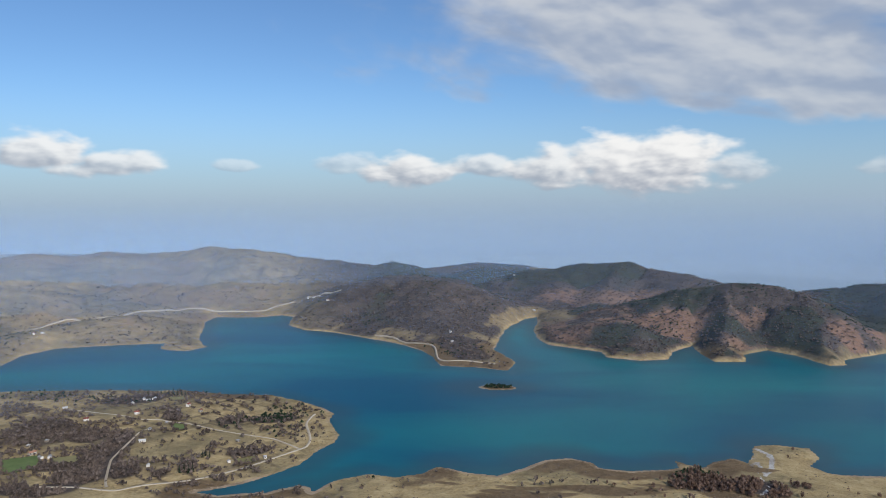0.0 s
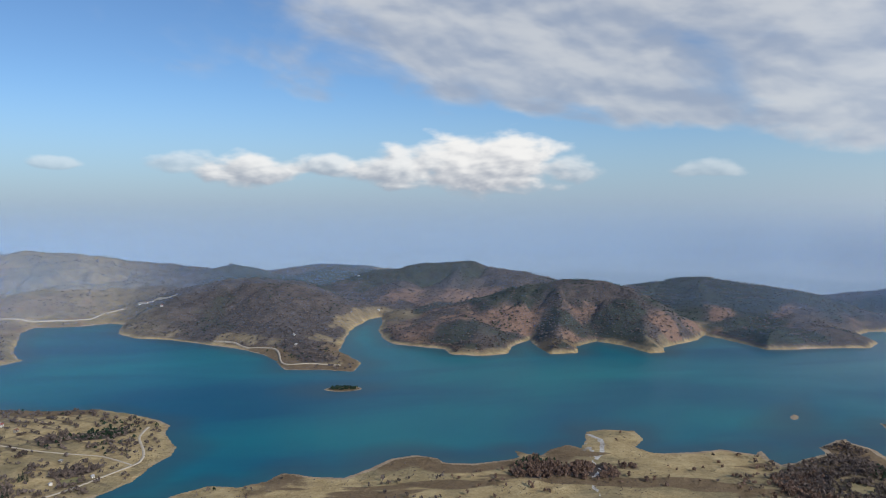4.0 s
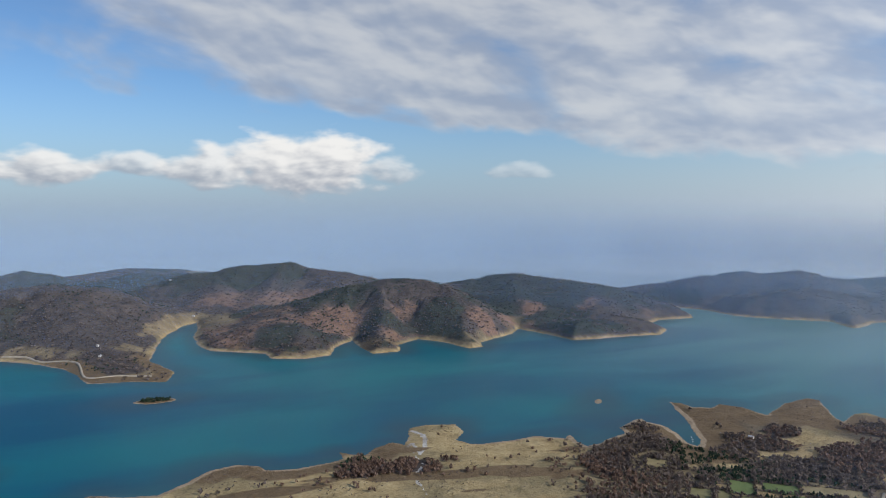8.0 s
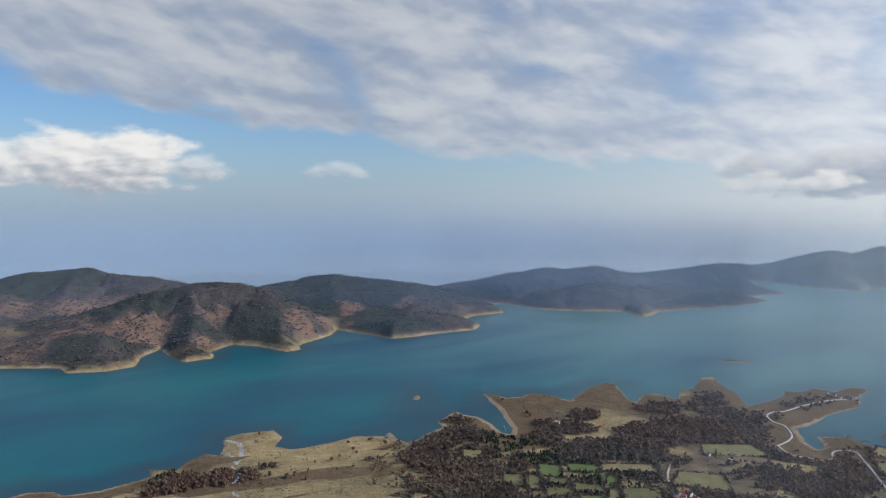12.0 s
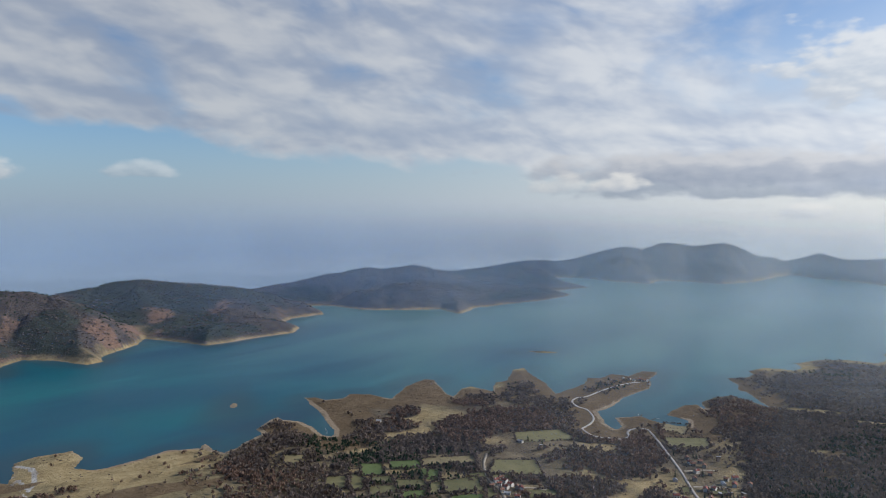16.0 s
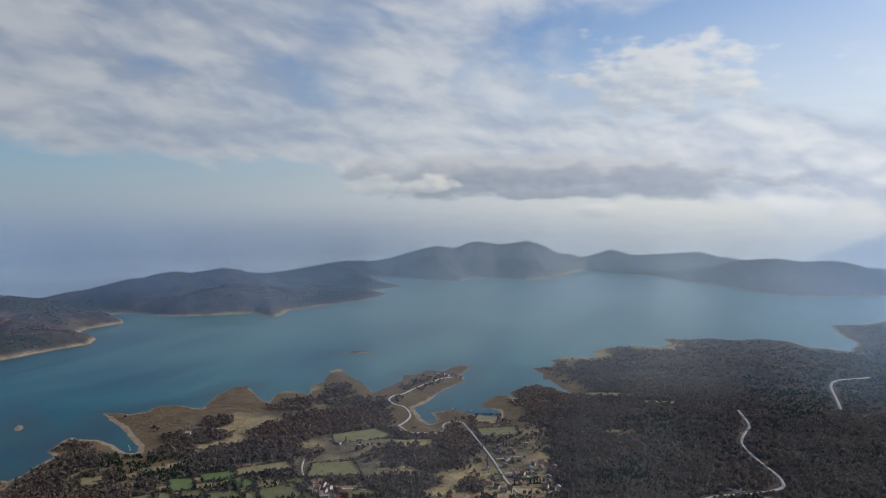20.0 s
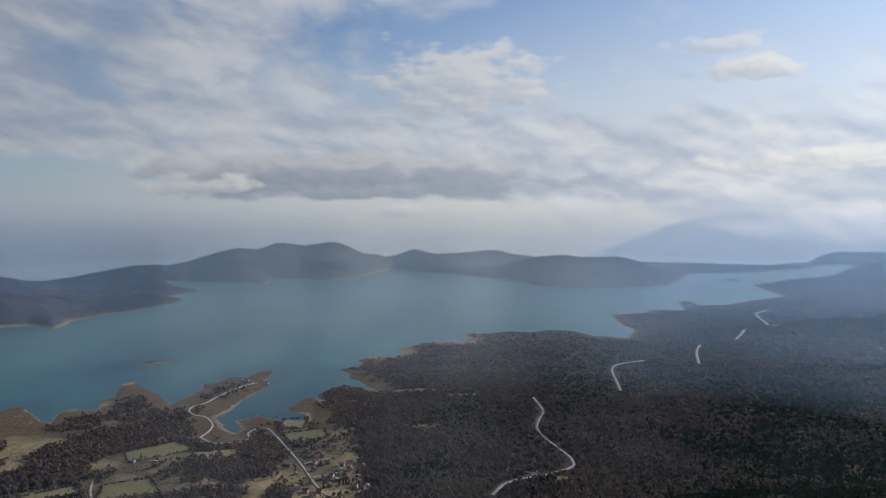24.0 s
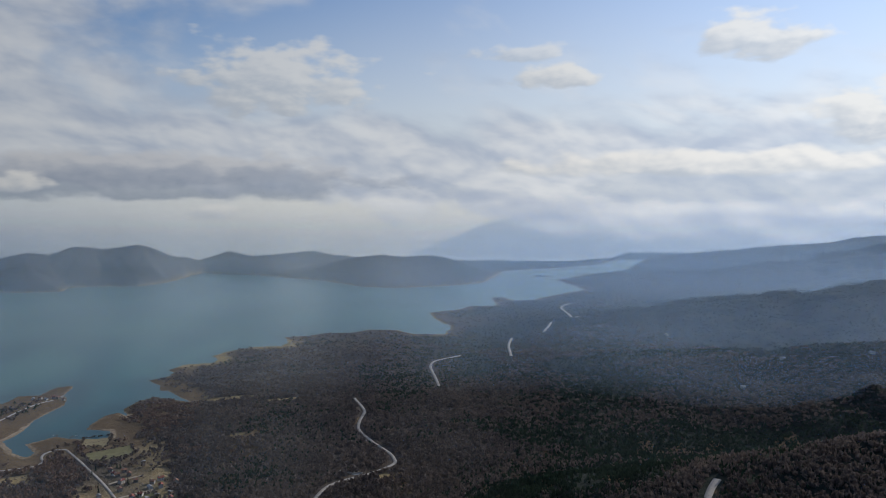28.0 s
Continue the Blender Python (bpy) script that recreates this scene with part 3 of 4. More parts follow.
HOUSES_FAR = [
    (2894.8, -1467.4, 125, 9, 2), (2833.5, -1542.4, 60, 9, 2), (2778.2, -1524.3, 110, 8, 0), (2895.0, -1348.1, 125, 8, 2), (3028.7, -1335.4, 125, 8, 2),
    (3007.8, -1264.9, 35, 8, 0), (2798.8, -1465.7, 35, 8, 2), (2952.5, -1181.7, 110, 8, 2), (2978.2, -1435.4, 110, 8, 2), (1149.5, -610.8, 80, 7, 2),
    (1195.4, -704.6, 80, 8, 2), (1105.9, -803.6, 20, 8, 2), (2321.2, -764.9, 20, 8, 2),
]
HOUSES_FAR_B = [
    (1656.2, -691.7, 20, 7, 2), (-425.0, 2342.4, 125, 8, 2), (-398.0, 2300.0, 150, 8, 0), (-381.5, 2305.6, 110, 8, 2), (-336.2, 2171.7, 60, 8, 0),
    (20.6, 1734.7, 60, 6, 2), (274.4, 2248.8, 150, 7, 2), (248.2, 2604.3, 125, 8, 2), (17.5, 1813.1, 150, 5, 2), (-981.3, 1781.0, 110, 7, 0),
    (-965.5, 1789.6, 35, 7, 2),
]
CONIFERS = [
    (971.6, 316.5, 9), (971, 312.3, 9), (906.3, 283.2, 10), (888.7, 310.8, 9), (848.1, 237.5, 10),
    (849.5, 234.5, 11), (850.9, 231.5, 10), (845.9, 242.2, 10), (837.4, 258.7, 9), (848, 201.2, 10),
    (966.6, 340.7, 9), (952.4, 340.5, 7), (908.6, 529.9, 9), (898.2, 501.1, 11), (-501.3, 1312.6, 12),
    (-494.3, 1312.5, 13), (-487.2, 1312.5, 12), (-479.2, 1312.4, 14), (-470.6, 1308.1, 12), (-462.7, 1308.3, 12),
    (-455.3, 1304.2, 11), (-332, 924.1, 11), (-327.7, 928, 12), (-320.1, 922.4, 12), (-316.4, 926.2, 11),
    (-335.9, 943.5, 10), (-329.3, 945.5, 11), (-320.8, 978.1, 11), (-318.4, 984.7, 12), (-311.2, 978.3, 10),
    (-524.5, 1312.8, 11), (-539.9, 1308.8, 11),
]
FIELDS = [
    (700, 660, 717, 635, 685, 603, 666, 626, 1), (727, 634, 756, 603, 733, 582, 704, 610, 1),
    (728, 583, 741, 561, 717, 541, 701, 559, 1), (640, 660, 658, 639, 624, 610, 609, 632, 2),
    (668, 644, 662, 613, 629, 588, 622, 605, 2), (667, 612, 689, 596, 670, 575, 650, 593, 2),
    (679, 583, 701, 554, 680, 531, 658, 559, 2), (708, 532, 747, 505, 710, 472, 677, 505, 2),
    (747, 522, 764, 505, 749, 492, 730, 507, 2), (733, 572, 735, 555, 707, 535, 703, 552, 1),
    (811, 524, 841, 479, 800, 444, 762, 500, 2),
]
FIELDS_VILLAGE = [
    (927, 563, 983, 521, 960, 472, 888, 537, 2), (1038, 382, 1073, 330, 1033, 311, 998, 359, 2),
    (868, 266, 881, 245, 864, 238, 851, 258, 2), (863, 231, 871, 218, 853, 210, 846, 224, 2),
    (856, 294, 864, 285, 846, 277, 838, 284, 2), (695, 541, 705, 530, 676, 506, 663, 517, 2),
    (730, 483, 721, 466, 701, 444, 691, 456, 2), (643, 592, 664, 570, 647, 550, 625, 574, 2),
    (654, 551, 673, 529, 655, 512, 636, 535, 1), (674, 495, 703, 468, 681, 452, 655, 480, 1),
]
FIELDS_HEDGED = [
    (760, 606, 813, 556, 784, 531, 737, 585, 3), (1122, 409, 1132, 373, 1071, 362, 1066, 397, 3),
    (741, 435, 767, 408, 744, 392, 719, 418, 2), (654, 756, 673, 733, 658, 712, 637, 734, 3),
    (746, 486, 760, 466, 773, 474, 762, 494, 2),
]
FIELDS_PENINSULA = [
    (-578, 960, -539, 981, -513, 935, -544, 905, 1), (-418, 1129, -393, 1123, -382, 1095, -399, 1093, 1),
    (-482, 1296, -454, 1300, -442, 1271, -469, 1267, 2), (-277, 975, -252, 985, -243, 966, -267, 951, 2),
    (-517, 968, -489, 983, -473, 954, -500, 939, 2),
]

LAKE = PENINSULA + DELTA_SHORE + FIELD_SHORE + HEAD_SHORE + WOOD_SHORE + EAST_SHORE + HILL_SHORE + WEST_SHORE
LAKE = np.array(LAKE + [(-1180, 1480), (-1090, 1360)], float)


def hash2(i, j, seed):
    h = (i.astype(np.int64) * 374761393 + j.astype(np.int64) * 668265263 + seed * 974711) & 0x7FFFFFFF
    h = ((h ^ (h >> 13)) * 1274126177) & 0x7FFFFFFF
    return ((h ^ (h >> 16)) & 0xFFFF) / 65535.0


def value_noise(x, y, seed):
    i, j = np.floor(x), np.floor(y)
    u, v = x - i, y - j
    u, v = u * u * (3 - 2 * u), v * v * (3 - 2 * v)
    a, b = hash2(i, j, seed), hash2(i + 1, j, seed)
    c, d = hash2(i, j + 1, seed), hash2(i + 1, j + 1, seed)
    return (a + (b - a) * u) * (1 - v) + (c + (d - c) * u) * v


def fbm(x, y, size, octaves=4, seed=0, gain=0.5):
    """Rolling noise from -1 to 1; size: metres of its largest waves."""
    s, a, tot = np.zeros_like(x), 1.0, 0.0
    for k in range(octaves):
        q = 2.0 ** k / size
        c, n = math.cos(0.6 * k + seed), math.sin(0.6 * k + seed)
        s += a * (value_noise((x * c - y * n) * q + 37 * k, (x * n + y * c) * q - 19 * k, seed + k) * 2 - 1)
        tot += a
        a *= gain
    return s / tot


def to_line(x, y, a, b):
    """Distance to the line from a to b, and how far along it (0 to 1)."""
    ex, ey = b[0] - a[0], b[1] - a[1]
    t = np.clip(((x - a[0]) * ex + (y - a[1]) * ey) / (ex * ex + ey * ey + 1e-9), 0, 1)
    return np.hypot(x - a[0] - t * ex, y - a[1] - t * ey), t


def inland(x, y, ring):
    """Distance to a closed shore line: positive outside it."""
    far, inside = np.full(x.shape, 1e9), np.zeros(x.shape, bool)
    for a, b in zip(ring, np.roll(ring, -1, axis=0)):
        far = np.minimum(far, to_line(x, y, a, b)[0])
        cross = (a[1] > y) != (b[1] > y)
        if a[1] != b[1]:
            inside ^= cross & (x < (b[0] - a[0]) * (y - a[1]) / (b[1] - a[1]) + a[0])
    return np.where(inside, -far, far)


ISLES = [(101, 1366, 36, 17, 8.0), (1494, 832, 31, 11, 3.0), (786, 1030, 6, 18, 1.4), (3386, -806, 40, 18, 4)]    # x, y, half sizes, height


def ease(v, lo, hi):
    s = np.clip((v - lo) / (hi - lo), 0, 1)
    return s * s * (3 - 2 * s)


def shore_distance(x, y):
    """Metres from the water's edge, positive on land, with a ragged line; islands count as land."""
    far = np.hypot(x, y)
    wob = np.clip(far / 1500, 0.6, 2.0)
    px = x + wob * (5 * fbm(x, y, 60, 3, 5) + 2 * fbm(x, y, 14, 2, 6))
    py = y + wob * (5 * fbm(x, y, 60, 3, 7) + 2 * fbm(x, y, 14, 2, 8))
    sd = inland(px, py, LAKE)
    for ix, iy, hx, hy, _ in ISLES:
        a = math.atan2(ix, iy)
        u, v = (px - ix) * math.cos(a) - (py - iy) * math.sin(a), (px - ix) * math.sin(a) + (py - iy) * math.cos(a)
        sd = np.maximum(sd, (1 - np.hypot(u / hx, v / hy)) * min(hx, hy))
    return sd


def height(x, y, sd=None):
    """The ground's height over the lake."""
    if sd is None:
        sd = shore_distance(x, y)
    land = np.maximum(sd, 0)
    h = 0.25 + np.minimum(land, 25) * 0.05 + np.clip(land - 25, 0, 300) * 0.022
    h = h + ease(land, 30, 250) * 5 * fbm(x, y, 240, 4, 11)
    hill, near = np.zeros_like(h), np.zeros_like(h)
    wx, wy = x + 16 * fbm(x, y, 150, 3, 25), y + 16 * fbm(x, y, 150, 3, 26)
    for wide, crest in RIDGES.values():
        mine, flank = np.zeros_like(h), np.zeros_like(h)
        for a, b in zip(crest, crest[1:]):
            at = (wx > min(a[0], b[0]) - wide) & (wx < max(a[0], b[0]) + wide) & (wy > min(a[1], b[1]) - wide) & (wy < max(a[1], b[1]) + wide)
            if not at.any():
                continue
            d, t = to_line(wx[at], wy[at], a, b)
            s = np.minimum(d / wide, 1)
            slope = 0.45 * (1 - s) + 0.55 * (0.5 + 0.5 * np.cos(math.pi * s))
            rise = (a[2] + (b[2] - a[2]) * t) * slope
            flank[at] = np.where(rise > mine[at], slope, flank[at])
            mine[at] = np.maximum(mine[at], rise)
        near = np.where(mine > hill, flank, near)
        # neighbouring hills run into one another with a rounded trough
        over = np.clip(1 - np.abs(mine - hill) / 9, 0, 1)
        hill = np.maximum(mine, hill) + 2.2 * over * over * (np.minimum(mine, hill) > 1)
    # gullies cut the flanks, and leave the crests whole
    side = near * (1 - near)
    gully = ease(1 - np.abs(fbm(x, y, 300, 4, 21)), 0.72, 1.0)
    fold = ease(1 - np.abs(fbm(x, y, 110, 3, 22)), 0.70, 1.0)
    hill = hill * (1 - side * (0.75 * gully + 0.45 * fold)) * (1 + 0.03 * fbm(x, y, 60, 4, 23))
    hill = hill * (0.75 * (1 - np.exp(-land / 45)) + 0.25 * ease(land, 0, 190))
    # behind the eastern hills the land falls away to the great plain
    bearing = np.degrees(np.arctan2(x, y))
    # drop placed by range and bearing to fit the camera's view over the crests
    plain = ease(bearing, -16, -4) * (1 - ease(bearing, 66, 76)) * ease(land, 300, 600) * ease(np.hypot(x, y), 2850, 3150)
    beyond = ease(np.hypot(x, y), 4330, 4600) * ease(land, 120, 400) * ease(bearing, 60, 72) * (1 - ease(bearing, 103, 110))
    plain = np.maximum(plain, beyond)
    h = h - 420 * plain
    hill = hill - 420 * plain * (1 - ease(hill, 2, 14))
    h = np.maximum(h, hill) + 0.15 * np.clip(np.minimum(h, hill), 0, 15)
    for ix, iy, hx, hy, top in ISLES:
        d = np.hypot(x - ix, y - iy)
        h = np.where(d < 60, np.minimum(h, 0.2 + np.clip(sd, 0, 14) / 14 * top), h)
    bed = np.maximum(sd, -60) * 0.12 - 0.15
    return np.where(sd > 0, h, bed)


HOUSES = HOUSES_VILLAGE + HOUSES_VILLAGE_B + HOUSES_HAMLET + HOUSES_CAPE + HOUSES_PENINSULA + HOUSES_PENINSULA_B + HOUSES_FAR + HOUSES_FAR_B
ALL_FIELDS = FIELDS + FIELDS_VILLAGE + FIELDS_HEDGED + FIELDS_PENINSULA


# ---- ground cover ----
# woods: x, y, half width across the view from the hover, half depth along it, how dense
WOODS = WOODS_PENINSULA + WOODS_DELTA + WOODS_FIELDS + WOODS_CAPE


def patches(rows, x, y, ragged=0.5):
    """How far a place lies in any of the rows' ovals, 0 to 1."""
    out = np.zeros_like(x)
    rag = ragged * fbm(x, y, 70, 4, 31)
    for px, py, across, along, amount in rows:
        a = math.atan2(px, py)
        u, v = (x - px) * math.cos(a) - (y - py) * math.sin(a), (x - px) * math.sin(a) + (y - py) * math.cos(a)
        out = np.maximum(out, amount * (1 - ease(np.hypot(u / across, v / along) + rag, 0.8, 1.15)))
    return out


def hedged(x, y):
    """Hedges between the small fields on the near shore."""
    bearing, r = np.degrees(np.arctan2(x, y)), np.hypot(x, y)
    zone = ease(bearing, 31, 38) * (1 - ease(bearing, 71, 75)) * (1 - ease(r, 980, 1040)) + 0.7 * (1 - ease(bearing, -15, -9))
    wx, wy = x + 9 * fbm(x, y, 80, 3, 44), y + 9 * fbm(x, y, 80, 3, 45)
    u, v = (wx * 0.80 - wy * 0.60) / 46, (wx * 0.60 + wy * 0.80) / 27
    v = v + 0.5 * (np.floor(u) % 2)
    line = np.minimum(np.abs(u - np.round(u)) * 46, np.abs(v - np.round(v)) * 27)
    return zone * (1 - ease(line, 1.4, 3.2)) * ease(fbm(x, y, 60, 3, 46), -0.35, 0.1)


def thickets(x, y, h):
    """Dark woods on the hills, with rust-brown slopes between them, 0 to 1."""
    return ease(fbm(x, y, 230, 5, 43) + 0.35 * fbm(x, y, 50, 3, 48) + 0.75 * ease(h, 18, 42) + 0.02, -0.06, 0.10)


def wooded(x, y, sd, h):
    """How dense the trees stand, 0 to 1."""
    r = np.hypot(x, y)
    bearing = np.degrees(np.arctan2(x, y))
    mosaic = ease(fbm(x, y, 110, 4, 41) + 0.4 * fbm(x, y, 30, 3, 42) + 0.12 * ease(bearing, 36, 44), 0.0, 0.2)
    hills = ease(h, 1.5, 8) * ease(r, 1350, 1550)
    w = (0.26 + 0.44 * ease(bearing, 36, 44)) * mosaic
    w = np.maximum(w, hills * (1 - 0.55 * (1 - ease(bearing, -14, -6))) * np.maximum(0.10 + 0.90 * thickets(x, y, h), 0.9 * ease(bearing, 27, 36)))
    w = np.maximum(w, ease(bearing, 73, 77) * (1 - ease(bearing, 140, 175)) * ease(sd, 25, 45) * (0.88 + 0.12 * mosaic))
    meadow = ease(bearing, -14, -8) * (1 - ease(bearing, 34, 38)) * (1 - ease(r, 1100, 1200))
    w = w * (1 - 0.9 * meadow)
    w = np.maximum(w, 0.85 * hedged(x, y))
    w = np.maximum(w * (1 - patches(CLEARINGS, x, y)), 1.1 * patches(WOODS, x, y))
    flats = ease(bearing, 36, 42) * (1 - ease(bearing, 71, 74))
    return w * ease(sd, 6, 16) * (1 - flats * (1 - ease(sd + 25 * fbm(x, y, 120, 3, 47), 18, 48)))


def sheet(name, az, rr, z, keep=None, mat=None, **layers):
    """A sheet of quads over bearings az and ranges rr (metres)."""
    nr, na = len(rr), len(az)
    A, R = np.meshgrid(az, rr)
    co = np.stack([R * np.sin(A), R * np.cos(A), z], -1).reshape(-1, 3)
    i, j = np.meshgrid(np.arange(nr - 1), np.arange(na - 1), indexing="ij")
    a = (i * na + j).ravel()
    quads = np.stack([a, a + na, a + na + 1, a + 1], 1)[:, ::-1]
    if keep is not None:
        quads = quads[keep.ravel()[quads].any(1)]
        used = np.unique(quads)
        back = np.zeros(len(co), int)
        back[used] = np.arange(len(used))
        co, quads = co[used], back[quads]
        layers = {k: v.ravel()[used] for k, v in layers.items()}
    me = mesh_of(name, co, quads, 4)
    for k, v in layers.items():
        me.attributes.new(k, "FLOAT", "POINT").data.foreach_set("value", v.ravel().astype(np.float32))
    me.polygons.foreach_set("use_smooth", np.ones(len(quads), bool))
    me.materials.append(mat)
    return new(name, me)


def mesh_of(name, co, faces, n):
    """A mesh from arrays; every face has n corners."""
    me = bpy.data.meshes.new(name)
    faces = np.ascontiguousarray(faces, np.int32)
    me.vertices.add(len(co))
    me.vertices.foreach_set("co", np.ascontiguousarray(co, np.float32).ravel())
    me.loops.add(faces.size)
    me.loops.foreach_set("vertex_index", faces.ravel())
    me.polygons.add(len(faces))
    me.polygons.foreach_set("loop_start", np.arange(0, faces.size, n, dtype=np.int32))
    me.update(calc_edges=True)
    return me


fine_az = np.radians(np.linspace(-33, 129, 860))
rough_az = np.radians(np.linspace(129, 327, 50)[1:])
AZ = np.concatenate([fine_az, rough_az])
RR = np.concatenate([[0.0, 120, 240, 360, 460], np.geomspace(560, 4980, 600), [5300, 5900, 6800]])
A, R = np.meshgrid(AZ, RR)
GX, GY = R * np.sin(A), R * np.cos(A)
SD = shore_distance(GX, GY)
GZ = height(GX, GY, SD)
WOOD = np.minimum(wooded(GX, GY, SD, GZ), 1)
beach = (1 - ease(SD, 1 + 3 * (R < 1300), 5 + 8 * (R < 1300))) * (0.45 + 0.55 * ease(fbm(GX, GY, 160, 3, 51), -0.3, 0.3))
beach *= 1 - 0.9 * ease(np.degrees(np.arctan2(GX, GY)), 44, 52) * ease(R, 1750, 1950)
bearing = np.degrees(np.arctan2(GX, GY))
marsh = ease(bearing, 36, 44) * (1 - ease(bearing, 74, 80))
reed = (1 - ease(SD, 25 + 30 * marsh, 60 + 40 * marsh)) * ease(fbm(GX, GY, 200, 3, 52) + 0.45 * marsh, -0.2, 0.2) * (1 - ease(R, 1700, 1900))
reed = np.maximum(reed, 0.8 * (1 - marsh) * (R < 1150) * (bearing > -9) * ease(fbm(GX * 0.6 - GY * 0.2, GY * 2.2 + GX * 0.5, 90, 4, 65), 0.16, 0.36))
rust = ease(GZ, 3, 10) * (1 - 0.75 * ease(GZ, 45, 90)) * ease(bearing, 4, 10) * (1 - ease(bearing, 36, 46)) * ease(fbm(GX, GY, 190, 4, 64) + 0.15, -0.1, 0.2) * ease(R, 1400, 1500) * (1 - ease(R, 2300, 2700))
# patches of dark wood beyond 1400 m, their tone also painted for shade
shaded_wood = ease(R, 1400, 1500) * ease(GZ, 4, 12) * ease(bearing, -13, -2) * (1 - ease(bearing, 60, 75)) * ease(fbm(GX, GY, 420, 4, 59) + 0.5 * fbm(GX, GY, 90, 3, 60), -0.12, 0.22)
pine_shade = ease(bearing, 86, 102) * (1 - ease(bearing, 140, 175)) * ease(SD, 20, 60) * (0.55 + 0.45 * ease(fbm(GX, GY, 300, 4, 57), -0.3, 0.2))
pine_shade = np.maximum(pine_shade, 0.62 * shaded_wood)
rust = np.maximum(rust * (1 - 0.75 * shaded_wood), 0.5 * (1 - ease(bearing, -14, -4)) * ease(R, 1500, 1700) * ease(fbm(GX, GY, 350, 4, 63), -0.4, 0.3))
gravel = np.zeros_like(R)
for wide_r, line in list(STREAMS.values()) + [(9, [(915, 13), (930, 29)])]:
    for a, b in zip(line, line[1:]):
        d = to_line(GX, GY, a, b)[0]
        gravel = np.maximum(gravel, 0.75 * (1 - ease(d + 3.5 * fbm(GX, GY, 12, 3, 58), 0.4 * wide_r, 1.6 * wide_r)))
gravel *= R < 1300
slopes = ease(R, 1350, 1550) * np.maximum(ease(GZ, 1.5, 6), 0.9 * ease(R, 1800, 1950) * ease(SD, 3, 8)) * np.maximum(0.55 + 0.45 * thickets(GX, GY, GZ), 0.95 * ease(bearing, 27, 36)) * (1 - 0.55 * (1 - ease(bearing, -14, -6)))
brown = 0.7 * ease(bearing, 33, 42) * (1 - ease(bearing, 72, 76)) * ease(SD, 30, 70) * ease(fbm(GX, GY, 140, 4, 56), -0.35, 0.1)
slopes = np.maximum(slopes, brown)
ground = sheet("ground", AZ, RR, GZ, None, GROUND, wood=np.maximum(WOOD, slopes), shore=beach, reed=reed, rust=rust, pine_shade=pine_shade, gravel=gravel)
tagged(ground, "hilly winter land round the lake, dry grass and scrub", "ground", kind="structure")
shoal = 1 - ease(-SD, 5, 70 + 60 * fbm(GX, GY, 150, 3, 54))
lake = sheet("water", AZ, RR, np.zeros_like(GZ), SD < 3, WATER, shoal=shoal)
tagged(lake, "calm turquoise lake water with faint ripples", "water", kind="structure")


# ---- woods ----
def spray(rng, n):
    """n small three-cornered sprays on a lumpy unit crown: corners, n x 3 x 3."""
    c = rng.normal(size=(n, 3))
    c[:, 2] = np.abs(c[:, 2]) * 0.9 - 0.35
    c /= np.linalg.norm(c, axis=1)[:, None]
    u = np.cross(c, rng.normal(size=(n, 3)))
    u /= np.linalg.norm(u, axis=1)[:, None]
    v = np.cross(c, u)
    size = rng.uniform(0.16, 0.36, (n, 1))
    out = c * rng.uniform(0.18, 0.52, (n, 1))
    tri = np.stack([out + u * size, out + (v * 0.9 - u * 0.5) * size, out - (v * 0.9 + u * 0.5) * size], 1)
    return tri + rng.normal(0, 0.085, (n, 3, 3))


def woodland(name, mat, spots, label, cone=False, sprays=14):
    """One object of many small trees at spots: x, y, ground height, width, height."""
    rng = np.random.default_rng(len(name) + len(spots))
    kinds = [spray(rng, sprays) for _ in range(12)]
    for k in kinds:
        k[..., 2] += 0.5
        if cone:
            k[..., :2] *= np.clip(1.25 - k[..., 2:3], 0.12, 1.0)
    pick = rng.integers(0, 12, len(spots))
    turn = rng.uniform(0, 6.28, len(spots))
    tri = np.array(kinds)[pick]
    c, s = np.cos(turn)[:, None, None], np.sin(turn)[:, None, None]
    x, y = tri[..., 0] * c - tri[..., 1] * s, tri[..., 0] * s + tri[..., 1] * c
    w, t = spots[:, 3, None, None], spots[:, 4, None, None]
    co = np.stack([spots[:, 0, None, None] + x * w, spots[:, 1, None, None] + y * w,
                   spots[:, 2, None, None] + (0.06 + 0.94 * tri[..., 2]) * t], -1).reshape(-1, 3)
    me = mesh_of(name, co, np.arange(len(co)).reshape(-1, 3), 3)
    me.materials.append(mat)
    return tagged(new(name, me), label, "woods", kind="stuff")


def scatter(rng, az0, az1, r0, r1, spacing):
    """Random places, as far apart as spacing x their range."""
    n = int(radians(az1 - az0) * math.log(r1 / r0) / spacing ** 2)
    a = np.radians(rng.uniform(az0, az1, n))
    r = r0 * np.exp(rng.uniform(0, 1, n) * math.log(r1 / r0))
    return r * np.sin(a), r * np.cos(a)


rng = np.random.default_rng(7)
near_x, near_y = scatter(rng, -34, 130, 540, 1450, 0.0043)
far_x, far_y = scatter(rng, -34, 130, 1450, 4500, 0.0050)
sx, sy = np.concatenate([near_x, far_x]), np.concatenate([near_y, far_y])
ssd = shore_distance(sx, sy)
on = ssd > 8
sx, sy, ssd = sx[on], sy[on], ssd[on]
sz = height(sx, sy, ssd)
dens = wooded(sx, sy, ssd, sz)
on = rng.uniform(0, 1, len(sx)) < dens * (1 - 0.3 * ease(np.hypot(sx, sy), 1300, 1700))
sx, sy, sz = sx[on], sy[on], sz[on]
off = np.ones(len(sx), bool)
for wide_r, line in list(ROADS.values()) + list(STREAMS.values()):
    for a, b in zip(line, line[1:]):
        off &= to_line(sx, sy, a, b)[0] > wide_r / 2 + 5.0
